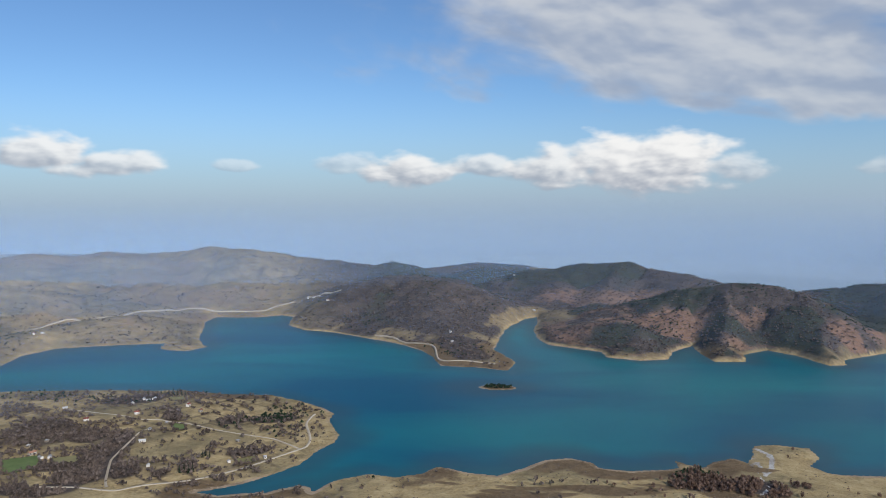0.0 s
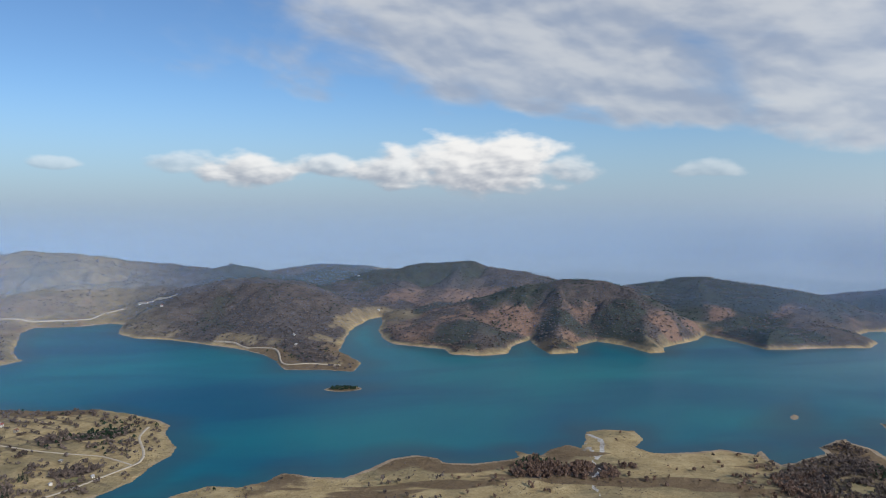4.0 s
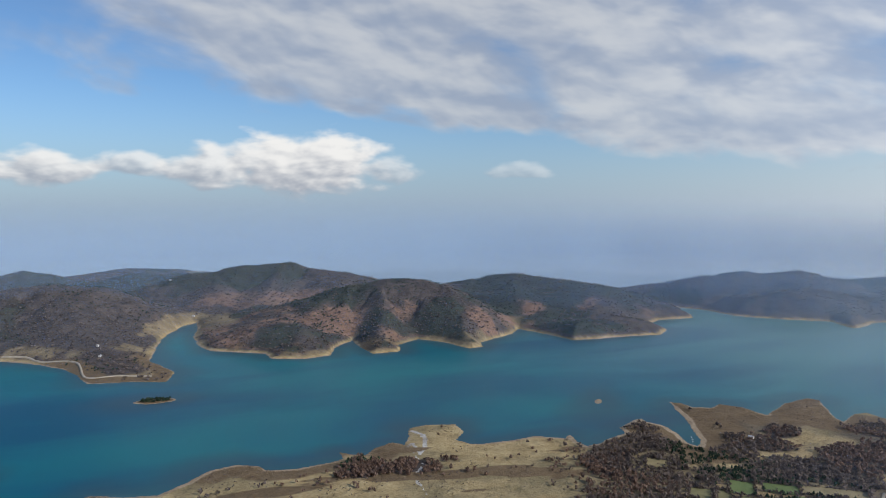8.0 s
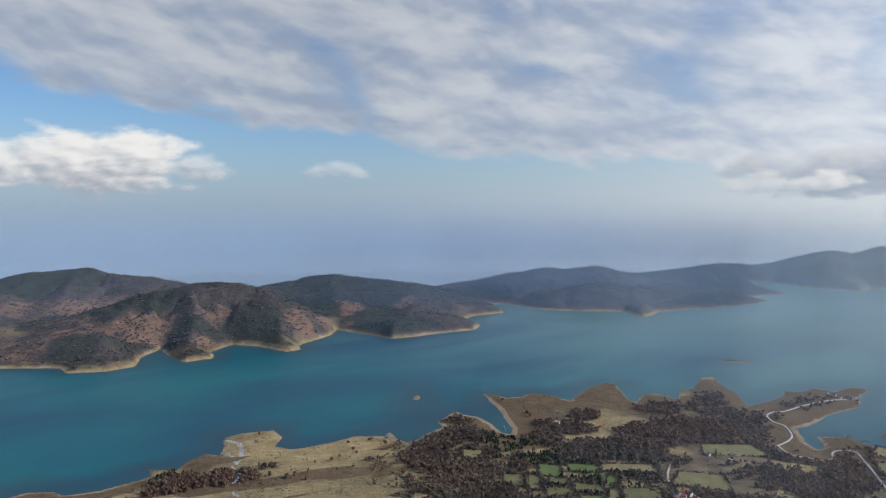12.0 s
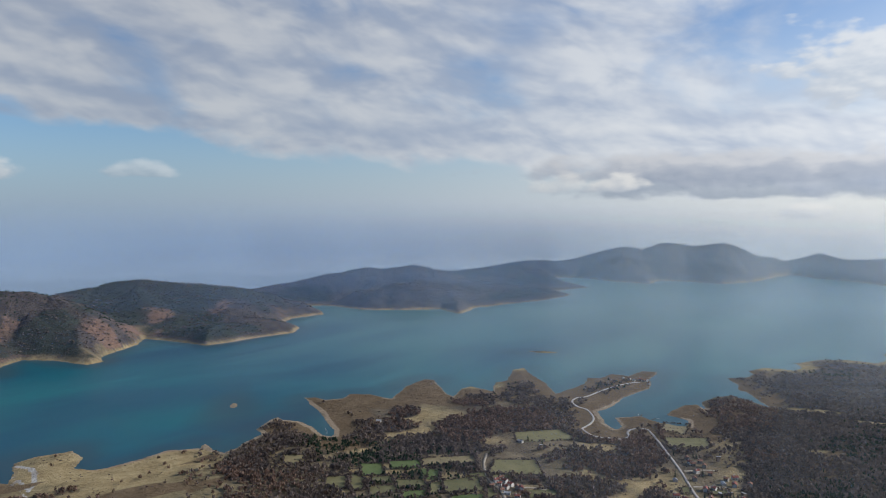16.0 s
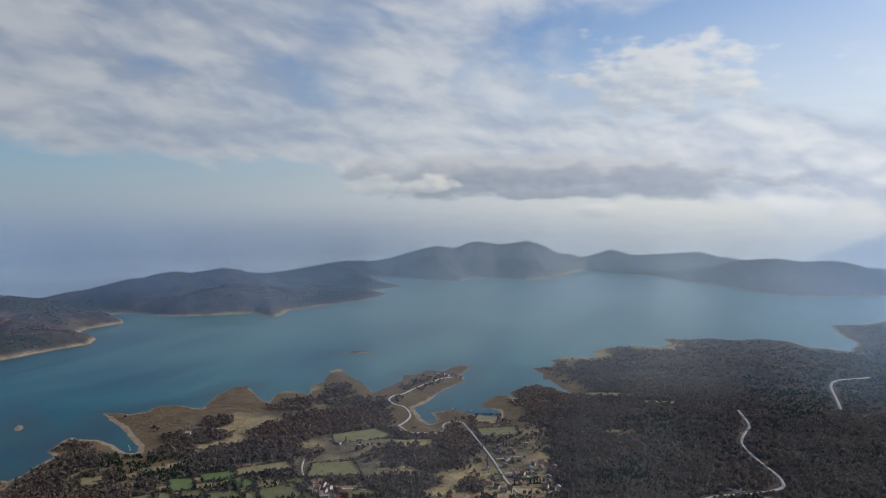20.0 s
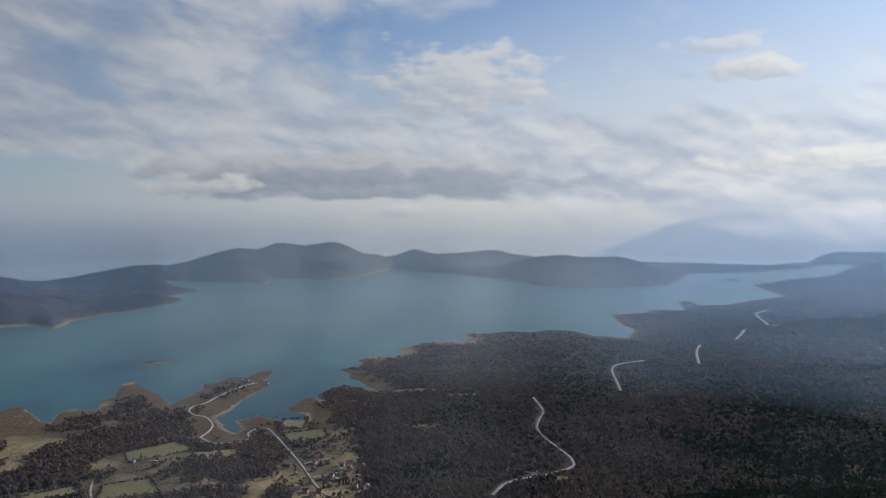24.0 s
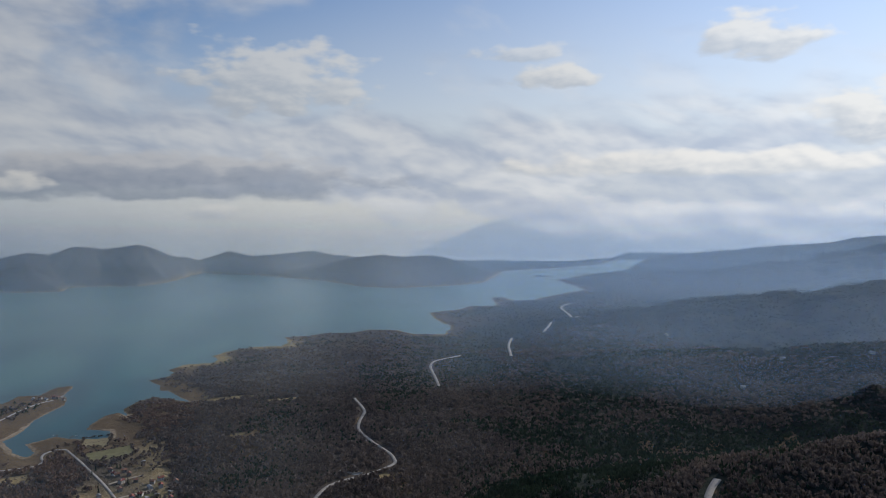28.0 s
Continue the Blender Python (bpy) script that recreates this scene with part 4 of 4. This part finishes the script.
for hx, hy, *_ in HOUSES:
    off &= np.hypot(sx - hx, sy - hy) > 11
for f in ALL_FIELDS:
    off &= inland(sx, sy, np.array(f[:8], float).reshape(4, 2)) > -2
sx, sy, sz = sx[off], sy[off], sz[off]
sr = np.hypot(sx, sy)
size = rng.uniform(0.7, 1.3, len(sx))
wide = np.clip(0.0052 * sr, 4.0, 6.4) * size
tall = np.clip(6.4 - 0.002 * (sr - 1000), 4.0, 6.4) * rng.uniform(0.65, 1.25, len(sx))
SPOTS = np.stack([sx, sy, sz - 0.4, wide, tall], 1)
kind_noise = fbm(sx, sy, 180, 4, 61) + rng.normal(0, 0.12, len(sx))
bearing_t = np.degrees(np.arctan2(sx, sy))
# extra conifers beyond 1350 m deepen the far hills' tone in place of shade
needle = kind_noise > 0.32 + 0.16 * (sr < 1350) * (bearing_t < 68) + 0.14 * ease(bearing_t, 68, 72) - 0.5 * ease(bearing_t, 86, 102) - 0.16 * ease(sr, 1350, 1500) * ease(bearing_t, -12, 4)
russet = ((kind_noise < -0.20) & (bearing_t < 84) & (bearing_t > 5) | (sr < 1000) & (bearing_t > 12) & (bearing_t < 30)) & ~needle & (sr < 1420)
rest = ~needle & ~russet
woodland("bare_woodland", TWIGS, SPOTS[rest], "bare grey-brown winter woods on the slopes and banks")
woodland("russet_woodland", RUSSET, SPOTS[russet], "russet bare oak scrub over the hillsides")
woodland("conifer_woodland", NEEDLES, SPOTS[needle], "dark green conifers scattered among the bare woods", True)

# low bushes and tufts on the open land
bx, by = scatter(rng, -34, 80, 760, 1500, 0.0085)
bsd = shore_distance(bx, by)
bh = height(bx, by, bsd)
on = (bsd > 12) & (rng.uniform(0, 1, len(bx)) < 0.08 + 0.6 * ease(fbm(bx, by, 60, 3, 62), 0.0, 0.35))
bx, by, bh = bx[on], by[on], bh[on]
bw = rng.uniform(1.0, 2.8, len(bx))
BUSHES = np.stack([bx, by, bh - 0.15, bw, bw * rng.uniform(0.5, 0.9, len(bx))], 1)
woodland("low_scrub", TWIGS, BUSHES, "low brown bushes dotted over the dry meadows", sprays=8)

# ---- haze over the lake: added see-through sheets stand in for it, one behind another ----
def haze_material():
    m = bpy.data.materials.new("haze_veil")
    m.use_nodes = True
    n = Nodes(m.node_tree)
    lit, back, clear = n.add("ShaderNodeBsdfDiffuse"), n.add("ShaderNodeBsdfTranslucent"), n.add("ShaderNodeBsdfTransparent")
    # scattered sunlight put into the tint by bearing: blue, paler around 75 degrees
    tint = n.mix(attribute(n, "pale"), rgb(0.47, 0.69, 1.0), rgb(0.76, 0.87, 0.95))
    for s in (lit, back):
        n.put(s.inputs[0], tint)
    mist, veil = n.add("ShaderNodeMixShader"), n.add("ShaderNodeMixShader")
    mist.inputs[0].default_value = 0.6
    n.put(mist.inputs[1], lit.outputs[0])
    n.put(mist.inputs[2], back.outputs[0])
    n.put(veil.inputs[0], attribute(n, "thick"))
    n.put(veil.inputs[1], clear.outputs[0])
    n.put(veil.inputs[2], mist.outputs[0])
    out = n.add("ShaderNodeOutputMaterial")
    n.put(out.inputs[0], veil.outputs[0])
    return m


HAZE_VEIL = haze_material()


def haze_ring(name, reach, amount):
    """A see-through sheet ringed round the camera at that range, in place of haze."""
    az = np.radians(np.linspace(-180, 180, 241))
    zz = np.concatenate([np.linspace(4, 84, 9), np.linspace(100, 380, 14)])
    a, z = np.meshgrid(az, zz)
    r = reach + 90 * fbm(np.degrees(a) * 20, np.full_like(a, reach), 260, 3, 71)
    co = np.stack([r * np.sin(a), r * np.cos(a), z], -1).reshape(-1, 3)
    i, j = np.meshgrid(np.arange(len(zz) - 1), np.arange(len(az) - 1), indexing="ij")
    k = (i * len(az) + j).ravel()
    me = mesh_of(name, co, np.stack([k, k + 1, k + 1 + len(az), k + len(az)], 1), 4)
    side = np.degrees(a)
    # thickness set by bearing to suit the camera's view
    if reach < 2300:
        haze_gain = (0.30 if reach < 1600 else 0.48) + 1.6 * ease(side, 20, 72) + 0.15 * ease(side, 82, 110) * (1 - ease(side, 135, 165))
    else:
        haze_gain = 0.76 + 0.75 * ease(side, 10, 70) - 0.2 * ease(side, 90, 115)
    haze_gain = haze_gain + 0.7 * ease(side, -60, -40) * (1 - ease(side, -24, -5))
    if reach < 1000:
        haze_gain = 1.6 * ease(side, 42, 64) * (1 - 0.8 * ease(side, 76, 100)) * (1 - ease(side, 135, 165))
    thick = np.minimum(amount * haze_gain, 0.23) * ease(z, 4, 75) * (1 - ease(z, 120, 365))
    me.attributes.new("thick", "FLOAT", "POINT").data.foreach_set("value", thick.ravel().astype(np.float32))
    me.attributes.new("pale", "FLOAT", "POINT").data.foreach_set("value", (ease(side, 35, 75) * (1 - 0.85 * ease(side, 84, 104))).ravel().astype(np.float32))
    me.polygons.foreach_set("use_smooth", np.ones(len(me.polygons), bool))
    me.materials.append(HAZE_VEIL)
    return tagged(new(name, me), "thin bluish see-through sheet standing in for haze over the lake", "mist", kind="structure")


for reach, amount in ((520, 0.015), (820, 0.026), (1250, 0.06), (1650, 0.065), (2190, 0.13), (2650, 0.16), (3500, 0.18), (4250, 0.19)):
    haze_ring("mist", reach, amount)


# ---- helpers for things ----
def part(name, bm, mat, parent, label=""):
    me = bpy.data.meshes.new(name)
    bm.to_mesh(me)
    bm.free()
    me.materials.append(mat)
    ob = new(name, me)
    ob.parent = parent
    return tagged(ob, label)


def box(bm, x0, x1, y0, y1, z0, z1):
    v = [bm.verts.new((x, y, z)) for z in (z0, z1) for x, y in ((x0, y0), (x1, y0), (x1, y1), (x0, y1))]
    for q in ((3, 2, 1, 0), (4, 5, 6, 7), (0, 1, 5, 4), (1, 2, 6, 5), (2, 3, 7, 6), (3, 0, 4, 7)):
        bm.faces.new([v[i] for i in q])
    return bm


def boxed(*size):
    return box(bmesh.new(), *size)


def level(x, y):
    return float(height(np.array([float(x)]), np.array([float(y)]))[0])


TARMAC = plain("pale_worn_tarmac", (0.30, 0.27, 0.235), (0.46, 0.42, 0.37), 0.9, 0.3)
DIRT = plain("packed_dirt", (0.30, 0.25, 0.18), (0.48, 0.41, 0.31), 0.95, 0.3)
ROOF = plain("red_roof_tiles", (0.150, 0.042, 0.028), (0.30, 0.095, 0.062), 0.8, 0.6, spread=0.5)
OLD_ROOF = plain("old_brown_roof_tiles", (0.16, 0.075, 0.045), (0.32, 0.165, 0.105), 0.85, 0.6, spread=0.5)
GREY_ROOF = plain("grey_sheet_roof", (0.22, 0.22, 0.215), (0.42, 0.41, 0.40), 0.6, 0.5, spread=0.5)
RENDER = plain("white_render", (0.42, 0.39, 0.35), (0.66, 0.63, 0.58), 0.9, 0.5)
STONE = plain("field_stone", (0.20, 0.18, 0.15), (0.40, 0.36, 0.31), 0.9, 1.2)
TIMBER = plain("weathered_timber", (0.09, 0.07, 0.05), (0.22, 0.18, 0.14), 0.85, 1.0)
PANE = plain("dark_window_pane", (0.015, 0.02, 0.025), (0.04, 0.05, 0.06), 0.15, 1.0)
BARK = plain("bark", (0.05, 0.04, 0.03), (0.12, 0.09, 0.07), 0.95, 2.0)
PASTURE = plain("green_pasture", (0.060, 0.098, 0.022), (0.120, 0.155, 0.046), 0.95, 0.25, spread=0.3)
GRAZED = plain("olive_grazed_grass", (0.110, 0.105, 0.040), (0.205, 0.180, 0.078), 0.95, 0.25, spread=0.3)
STRAW = plain("straw_meadow", (0.15, 0.122, 0.055), (0.27, 0.215, 0.110), 0.95, 0.25, spread=0.3)


# ---- roads and streams ----
def smooth_line(points, step):
    """A rounded line through the points, with a place about every step metres."""
    p = [Vector((*q, 0)) for q in points]
    p = [2 * p[0] - p[1]] + p + [2 * p[-1] - p[-2]]
    out = []
    for a, b, c, d in zip(p, p[1:], p[2:], p[3:]):
        n = max(2, int((c - b).length / step))
        for k in range(n):
            t = k / n
            out.append(0.5 * (2 * b + (c - a) * t + (2 * a - 5 * b + 4 * c - d) * t * t + (3 * b - a - 3 * c + d) * t ** 3))
    return out + [p[-2]]


def strip(name, points, wide, mat, lift, rough=0.12):
    line = smooth_line(points, 5.0)
    rows = []
    for k, c in enumerate(line):
        along = (line[min(k + 1, len(line) - 1)] - line[max(k - 1, 0)]).normalized()
        side = Vector((-along.y, along.x, 0))
        w = wide / 2 * (1 + rough * noise.noise(c * 0.06))
        rows.append([c - side * (w + 0.6), c - side * w, c, c + side * w, c + side * (w + 0.6)])
    flat = [v for r in rows for v in r]
    z = height(np.array([v.x for v in flat]), np.array([v.y for v in flat])).reshape(-1, 5)
    top = np.maximum(z.max(1, keepdims=True) * 0.6 + z * 0.4, 0.05) + lift
    top[:, 0], top[:, 4] = z[:, 0] - 1.0, z[:, 4] - 1.0
    co = np.array([(v.x, v.y, t) for v, t in zip(flat, top.ravel())])
    i, j = np.meshgrid(np.arange(len(rows) - 1), np.arange(4), indexing="ij")
    a = (i * 5 + j).ravel()
    me = mesh_of(name, co, np.stack([a, a + 1, a + 6, a + 5], 1)[:, ::-1], 4)
    me.materials.append(mat)
    return new(name, me)


for key, (wide_r, line) in ROADS.items():
    dirt = key in ("track", "bank_road", "hamlet_lane", "east_lane", "ridge_road", "lane_a", "lane_b", "lane_c", "shore_road", "bay_road", "bay_road_b")
    far_off = math.hypot(*line[0]) > 1400
    ob = strip("road", line, wide_r, DIRT if dirt else TARMAC, 1.2 if far_off else 0.45)
    tagged(ob, "narrow pale dirt lane between hedges" if dirt else "winding pale worn country road", "road", kind="structure")

# ---- fields ----
def field(corners, kind):
    n = 12
    s = np.linspace(0, 1, n)
    u, v = np.meshgrid(s, s)
    q = np.array(corners, float).reshape(4, 2)
    p = ((1 - u) * (1 - v))[..., None] * q[0] + (u * (1 - v))[..., None] * q[1] + (u * v)[..., None] * q[2] + ((1 - u) * v)[..., None] * q[3]
    x, y = p[..., 0].ravel(), p[..., 1].ravel()
    x, y = x + 2.2 * fbm(x, y, 14, 2, 81), y + 2.2 * fbm(x, y, 14, 2, 82)
    co = np.stack([x, y, height(x, y) + 0.4], 1)
    i, j = np.meshgrid(np.arange(n - 1), np.arange(n - 1), indexing="ij")
    a = (i * n + j).ravel()
    me = mesh_of("field", co, np.stack([a, a + 1, a + n + 1, a + n], 1), 4)
    me.materials.append((PASTURE, GRAZED, STRAW)[kind - 1])
    words = ("bright green winter pasture bordered by hedges", "olive grazed grass field bordered by hedges", "straw-coloured dry meadow among bare trees")
    return tagged(new("field", me), words[kind - 1], "field", kind="structure")


for f in ALL_FIELDS:
    field(f[:8], f[8])

hedge = []
for f in ALL_FIELDS:
    q = [Vector((f[i], f[i + 1])) for i in (0, 2, 4, 6)]
    for a, b in zip(q, q[1:] + q[:1]):
        gap = rng.uniform(0.55, 0.95)
        for k in range(int((b - a).length / 2.0)):
            if rng.uniform() < gap:
                c = a.lerp(b, (k + rng.uniform(0, 1)) * 2.0 / (b - a).length)
                hedge.append((c.x + rng.normal(0, 0.8), c.y + rng.normal(0, 0.8), 0, rng.uniform(2.2, 4.5), rng.uniform(1.6, 4.5)))
hedge = np.array(hedge)
hedge[:, 2] = height(hedge[:, 0], hedge[:, 1]) - 0.2
woodland("hedge", TWIGS, hedge, "bare brown hedges round the small fields")

# scrub on the lake's islands
isle = []
for (ix, iy, hx, hy, top), count in zip(ISLES, (46, 8, 0, 20)):
    a = math.atan2(ix, iy)
    for k in range(count):
        rho, phi = math.sqrt(rng.uniform(0, 0.42)), rng.uniform(0, 6.28)
        u, v = hx * rho * math.cos(phi), hy * rho * math.sin(phi)
        isle.append((ix + u * math.cos(a) + v * math.sin(a), iy - u * math.sin(a) + v * math.cos(a), 0, rng.uniform(4, 7), rng.uniform(3.5, 6.5) if top > 3 else 1.2))
isle = np.array(isle)
isle[:, 2] = height(isle[:, 0], isle[:, 1]) - 0.3
woodland("island_scrub", NEEDLES, isle, "dark evergreen scrub on the small island")


# ---- houses ----
def house(long, deep, tall, wall, roof, words, chimney=True):
    """A gabled house with its ridge along x, its floor at z = 0."""
    home = tagged(new("house"), words, "house", "houses of the valley")
    x, y = long / 2, deep / 2
    rise = deep * 0.27
    bm = bmesh.new()
    foot = [(-x, -y), (x, -y), (x, y), (-x, y)]
    low = [bm.verts.new((*p, -2.5)) for p in foot]
    eave = [bm.verts.new((*p, tall)) for p in foot]
    peak = [bm.verts.new((-x, 0, tall + rise)), bm.verts.new((x, 0, tall + rise))]
    for k in range(4):
        bm.faces.new((low[k], low[(k + 1) % 4], eave[(k + 1) % 4], eave[k]))
    bm.faces.new((eave[1], eave[2], peak[1]))
    bm.faces.new((eave[3], eave[0], peak[0]))
    part("wall", bm, wall, home)
    over, thick = 0.55, 0.22
    for s in (-1, 1):
        bm = bmesh.new()
        drop = over * rise / y
        sec = [(s * (y + over), tall - drop), (0, tall + rise), (0, tall + rise + thick), (s * (y + over), tall - drop + thick)]
        a = [bm.verts.new((-x - over, py, pz + 0.02)) for py, pz in sec]
        b = [bm.verts.new((x + over, py, pz + 0.02)) for py, pz in sec]
        for k in range(4):
            bm.faces.new((a[k], a[(k + 1) % 4], b[(k + 1) % 4], b[k]))
        bm.faces.new(a[::-1])
        bm.faces.new(b)
        bmesh.ops.recalc_face_normals(bm, faces=bm.faces)
        part("roof_slope", bm, roof, home)
    if chimney:
        ch = part("chimney", boxed(x * 0.35, x * 0.35 + 0.8, 0.5, 1.3, tall, tall + rise + 1.0), wall, home)
        part("chimney_cap", boxed(x * 0.35 - 0.12, x * 0.35 + 0.92, 0.38, 1.42, tall + rise + 1.0, tall + rise + 1.15), STONE, ch)
    part("door", boxed(-0.5, 0.5, -y - 0.06, -y + 0.05, 0, 2.05), TIMBER, home)
    for storey in range(2 if tall > 3.5 else 1):
        z = 0.7 + 1.7 * storey
        for k in range(max(2, int(long / 3.2))):
            cx = -x + (k + 0.5) * long / max(2, int(long / 3.2))
            if storey == 0 and abs(cx) < 1.2:
                continue
            for s in (-1, 1):
                w = part("window", boxed(cx - 0.55, cx + 0.55, s * y - 0.05, s * y + 0.05, z, z + 0.9), PANE, home)
                part("window_sill", boxed(cx - 0.65, cx + 0.65, s * y - 0.12, s * y + 0.12, z - 0.1, z), RENDER, w)
    return home


def shed():
    """A small lean-to of boards."""
    hut = tagged(new("shed"), "small weathered timber shed with a grey sheet roof", "shed", "sheds of the valley")
    part("wall", boxed(-2.5, 2.5, -1.8, 1.8, -1.5, 2.3), TIMBER, hut)
    bm = boxed(-2.9, 2.9, -2.2, 2.2, 2.32, 2.45)
    for v in bm.verts:
        v.co.z += 0.16 * v.co.y
    part("roof", bm, GREY_ROOF, hut)
    part("door", boxed(-0.5, 0.5, -1.87, -1.75, 0, 1.95), STONE, hut)
    return hut


MODELS = {}
for hx, hy, turn, long, style in HOUSES:
    key = (min(long, 16), style)
    at = pose(hx, hy, level(hx, hy) + 0.3, 0, 0, turn)
    if key not in MODELS:
        if style == 0:
            ob = house(long, 4.9, 3.7, RENDER, ROOF, "two-storey white house with a red tiled roof")
        elif style == 1:
            ob = house(long, 4.7, 3.6, STONE, OLD_ROOF, "old stone house with a brown tiled roof")
        elif style == 2:
            ob = house(long, 4.2, 2.4, RENDER, GREY_ROOF, "low white building with a pale sheet roof", False)
        else:
            ob = shed()
        ob.matrix_basis = at
        MODELS[key] = ob
    else:
        copy_thing(MODELS[key], at)


# ---- single conifers ----
def conifer():
    tree = tagged(new("conifer_tree"), "tall dark green conifer standing beside houses", "tree", "single conifers")
    bm = bmesh.new()
    bmesh.ops.create_cone(bm, segments=7, radius1=0.035, radius2=0.008, depth=1.0, matrix=Matrix.Translation((0, 0, 0.47)))
    part("trunk", bm, BARK, tree)
    r = np.random.default_rng(3)
    co = []
    for k in range(150):
        z = r.uniform(0.10, 1.0)
        reach = 0.24 * (1.04 - z) * r.uniform(0.45, 1.1)
        a = r.uniform(0, 6.28)
        tip = np.array([reach * math.cos(a), reach * math.sin(a), z - reach * 0.5])
        across = np.array([-math.sin(a), math.cos(a), 0]) * r.uniform(0.02, 0.055)
        root = np.array([0.2 * reach * math.cos(a), 0.2 * reach * math.sin(a), z])
        co += [root, tip + across, tip - across]
    me = mesh_of("crown", np.array(co), np.arange(len(co)).reshape(-1, 3), 3)
    me.materials.append(NEEDLES)
    crown = new("crown", me)
    crown.parent = tree
    return tree


first = None
for tx, ty, tall_t in CONIFERS:
    m = pose(tx, ty, level(tx, ty) - 0.2, 0, 0, (tx * 7) % 360)
    first = copy_thing(first, m) if first else conifer()
    first.matrix_basis = m @ Matrix.Diagonal((tall_t * 1.15, tall_t * 1.15, tall_t, 1))
    first.scale = (tall_t * 1.15, tall_t * 1.15, tall_t)


# ---- landing stages, boats and the cove's fish pond ----
def jetty():
    """A short plank stage on posts, along x from the bank."""
    stage = tagged(new("jetty"), "short weathered plank jetty on wooden posts", "jetty", "landing stages")
    for k in range(24):
        part("plank", boxed(k * 0.5, k * 0.5 + 0.44, -0.9, 0.9, 0.55, 0.62), TIMBER, stage)
    for k in range(5):
        for s in (-0.85, 0.85):
            bm = bmesh.new()
            bmesh.ops.create_cone(bm, cap_ends=True, segments=8, radius1=0.11, radius2=0.10, depth=2.6,
                                  matrix=Matrix.Translation((0.3 + k * 2.8, s * 1.12, -0.3)))
            part("post", bm, TIMBER, stage)
    for s in (-0.7, 0.7):
        part("beam", boxed(0, 12, s - 0.08, s + 0.08, 0.38, 0.545), TIMBER, stage)
    return stage


first_stage = jetty()
first_stage.matrix_basis = pose(1128, 452, 0.1, 0, 0, 12)
copy_thing(first_stage, pose(1120, 430, 0.1, 0, 0, -5))
HULL = plain("painted_hull", (0.50, 0.50, 0.48), (0.72, 0.72, 0.70), 0.5, 1.0, spread=0.6)


def boat():
    """An open rowing boat, its bow along x."""
    skiff = tagged(new("rowing_boat"), "small white open rowing boat moored in the shallows", "boat", "moored boats")
    bm = bmesh.new()
    rings = []
    for k in range(9):
        u = k / 8
        half = 0.75 * math.sin(math.pi * min(0.5, 0.28 + 0.30 * u) if u < 0.7 else math.pi * (0.5 + (u - 0.7) * 1.6))
        half = max(half, 0.03)
        sheer = 0.55 + 0.25 * u * u
        rings.append([bm.verts.new((-2.2 + 4.4 * u, y * half, z)) for y, z in ((-1, sheer), (-0.75, 0.05), (0, -0.12), (0.75, 0.05), (1, sheer), (0.9, sheer), (0.65, 0.15), (0, 0.05), (-0.65, 0.15), (-0.9, sheer))])
    for a, b in zip(rings, rings[1:]):
        for k in range(10):
            bm.faces.new((a[k], a[(k + 1) % 10], b[(k + 1) % 10], b[k]))
    bm.faces.new(rings[0][::-1])
    bm.faces.new(rings[-1])
    bmesh.ops.recalc_face_normals(bm, faces=bm.faces)
    part("hull", bm, HULL, skiff)
    for x in (-1.2, 0.2):
        part("thwart", boxed(x, x + 0.28, -0.58, 0.58, 0.36, 0.41), TIMBER, skiff)
    return skiff


first_boat = boat()
spots = [(772, 793, 40), (779, 801, 70), (785, 809, 55), (1137, 459, 20), (1133, 425, 110)]
for k, (bx0, by0, turn0) in enumerate(spots):
    at_boat = pose(bx0, by0, 0.1, 0, 0, turn0)
    if k:
        copy_thing(first_boat, at_boat)
    else:
        first_boat.matrix_basis = at_boat
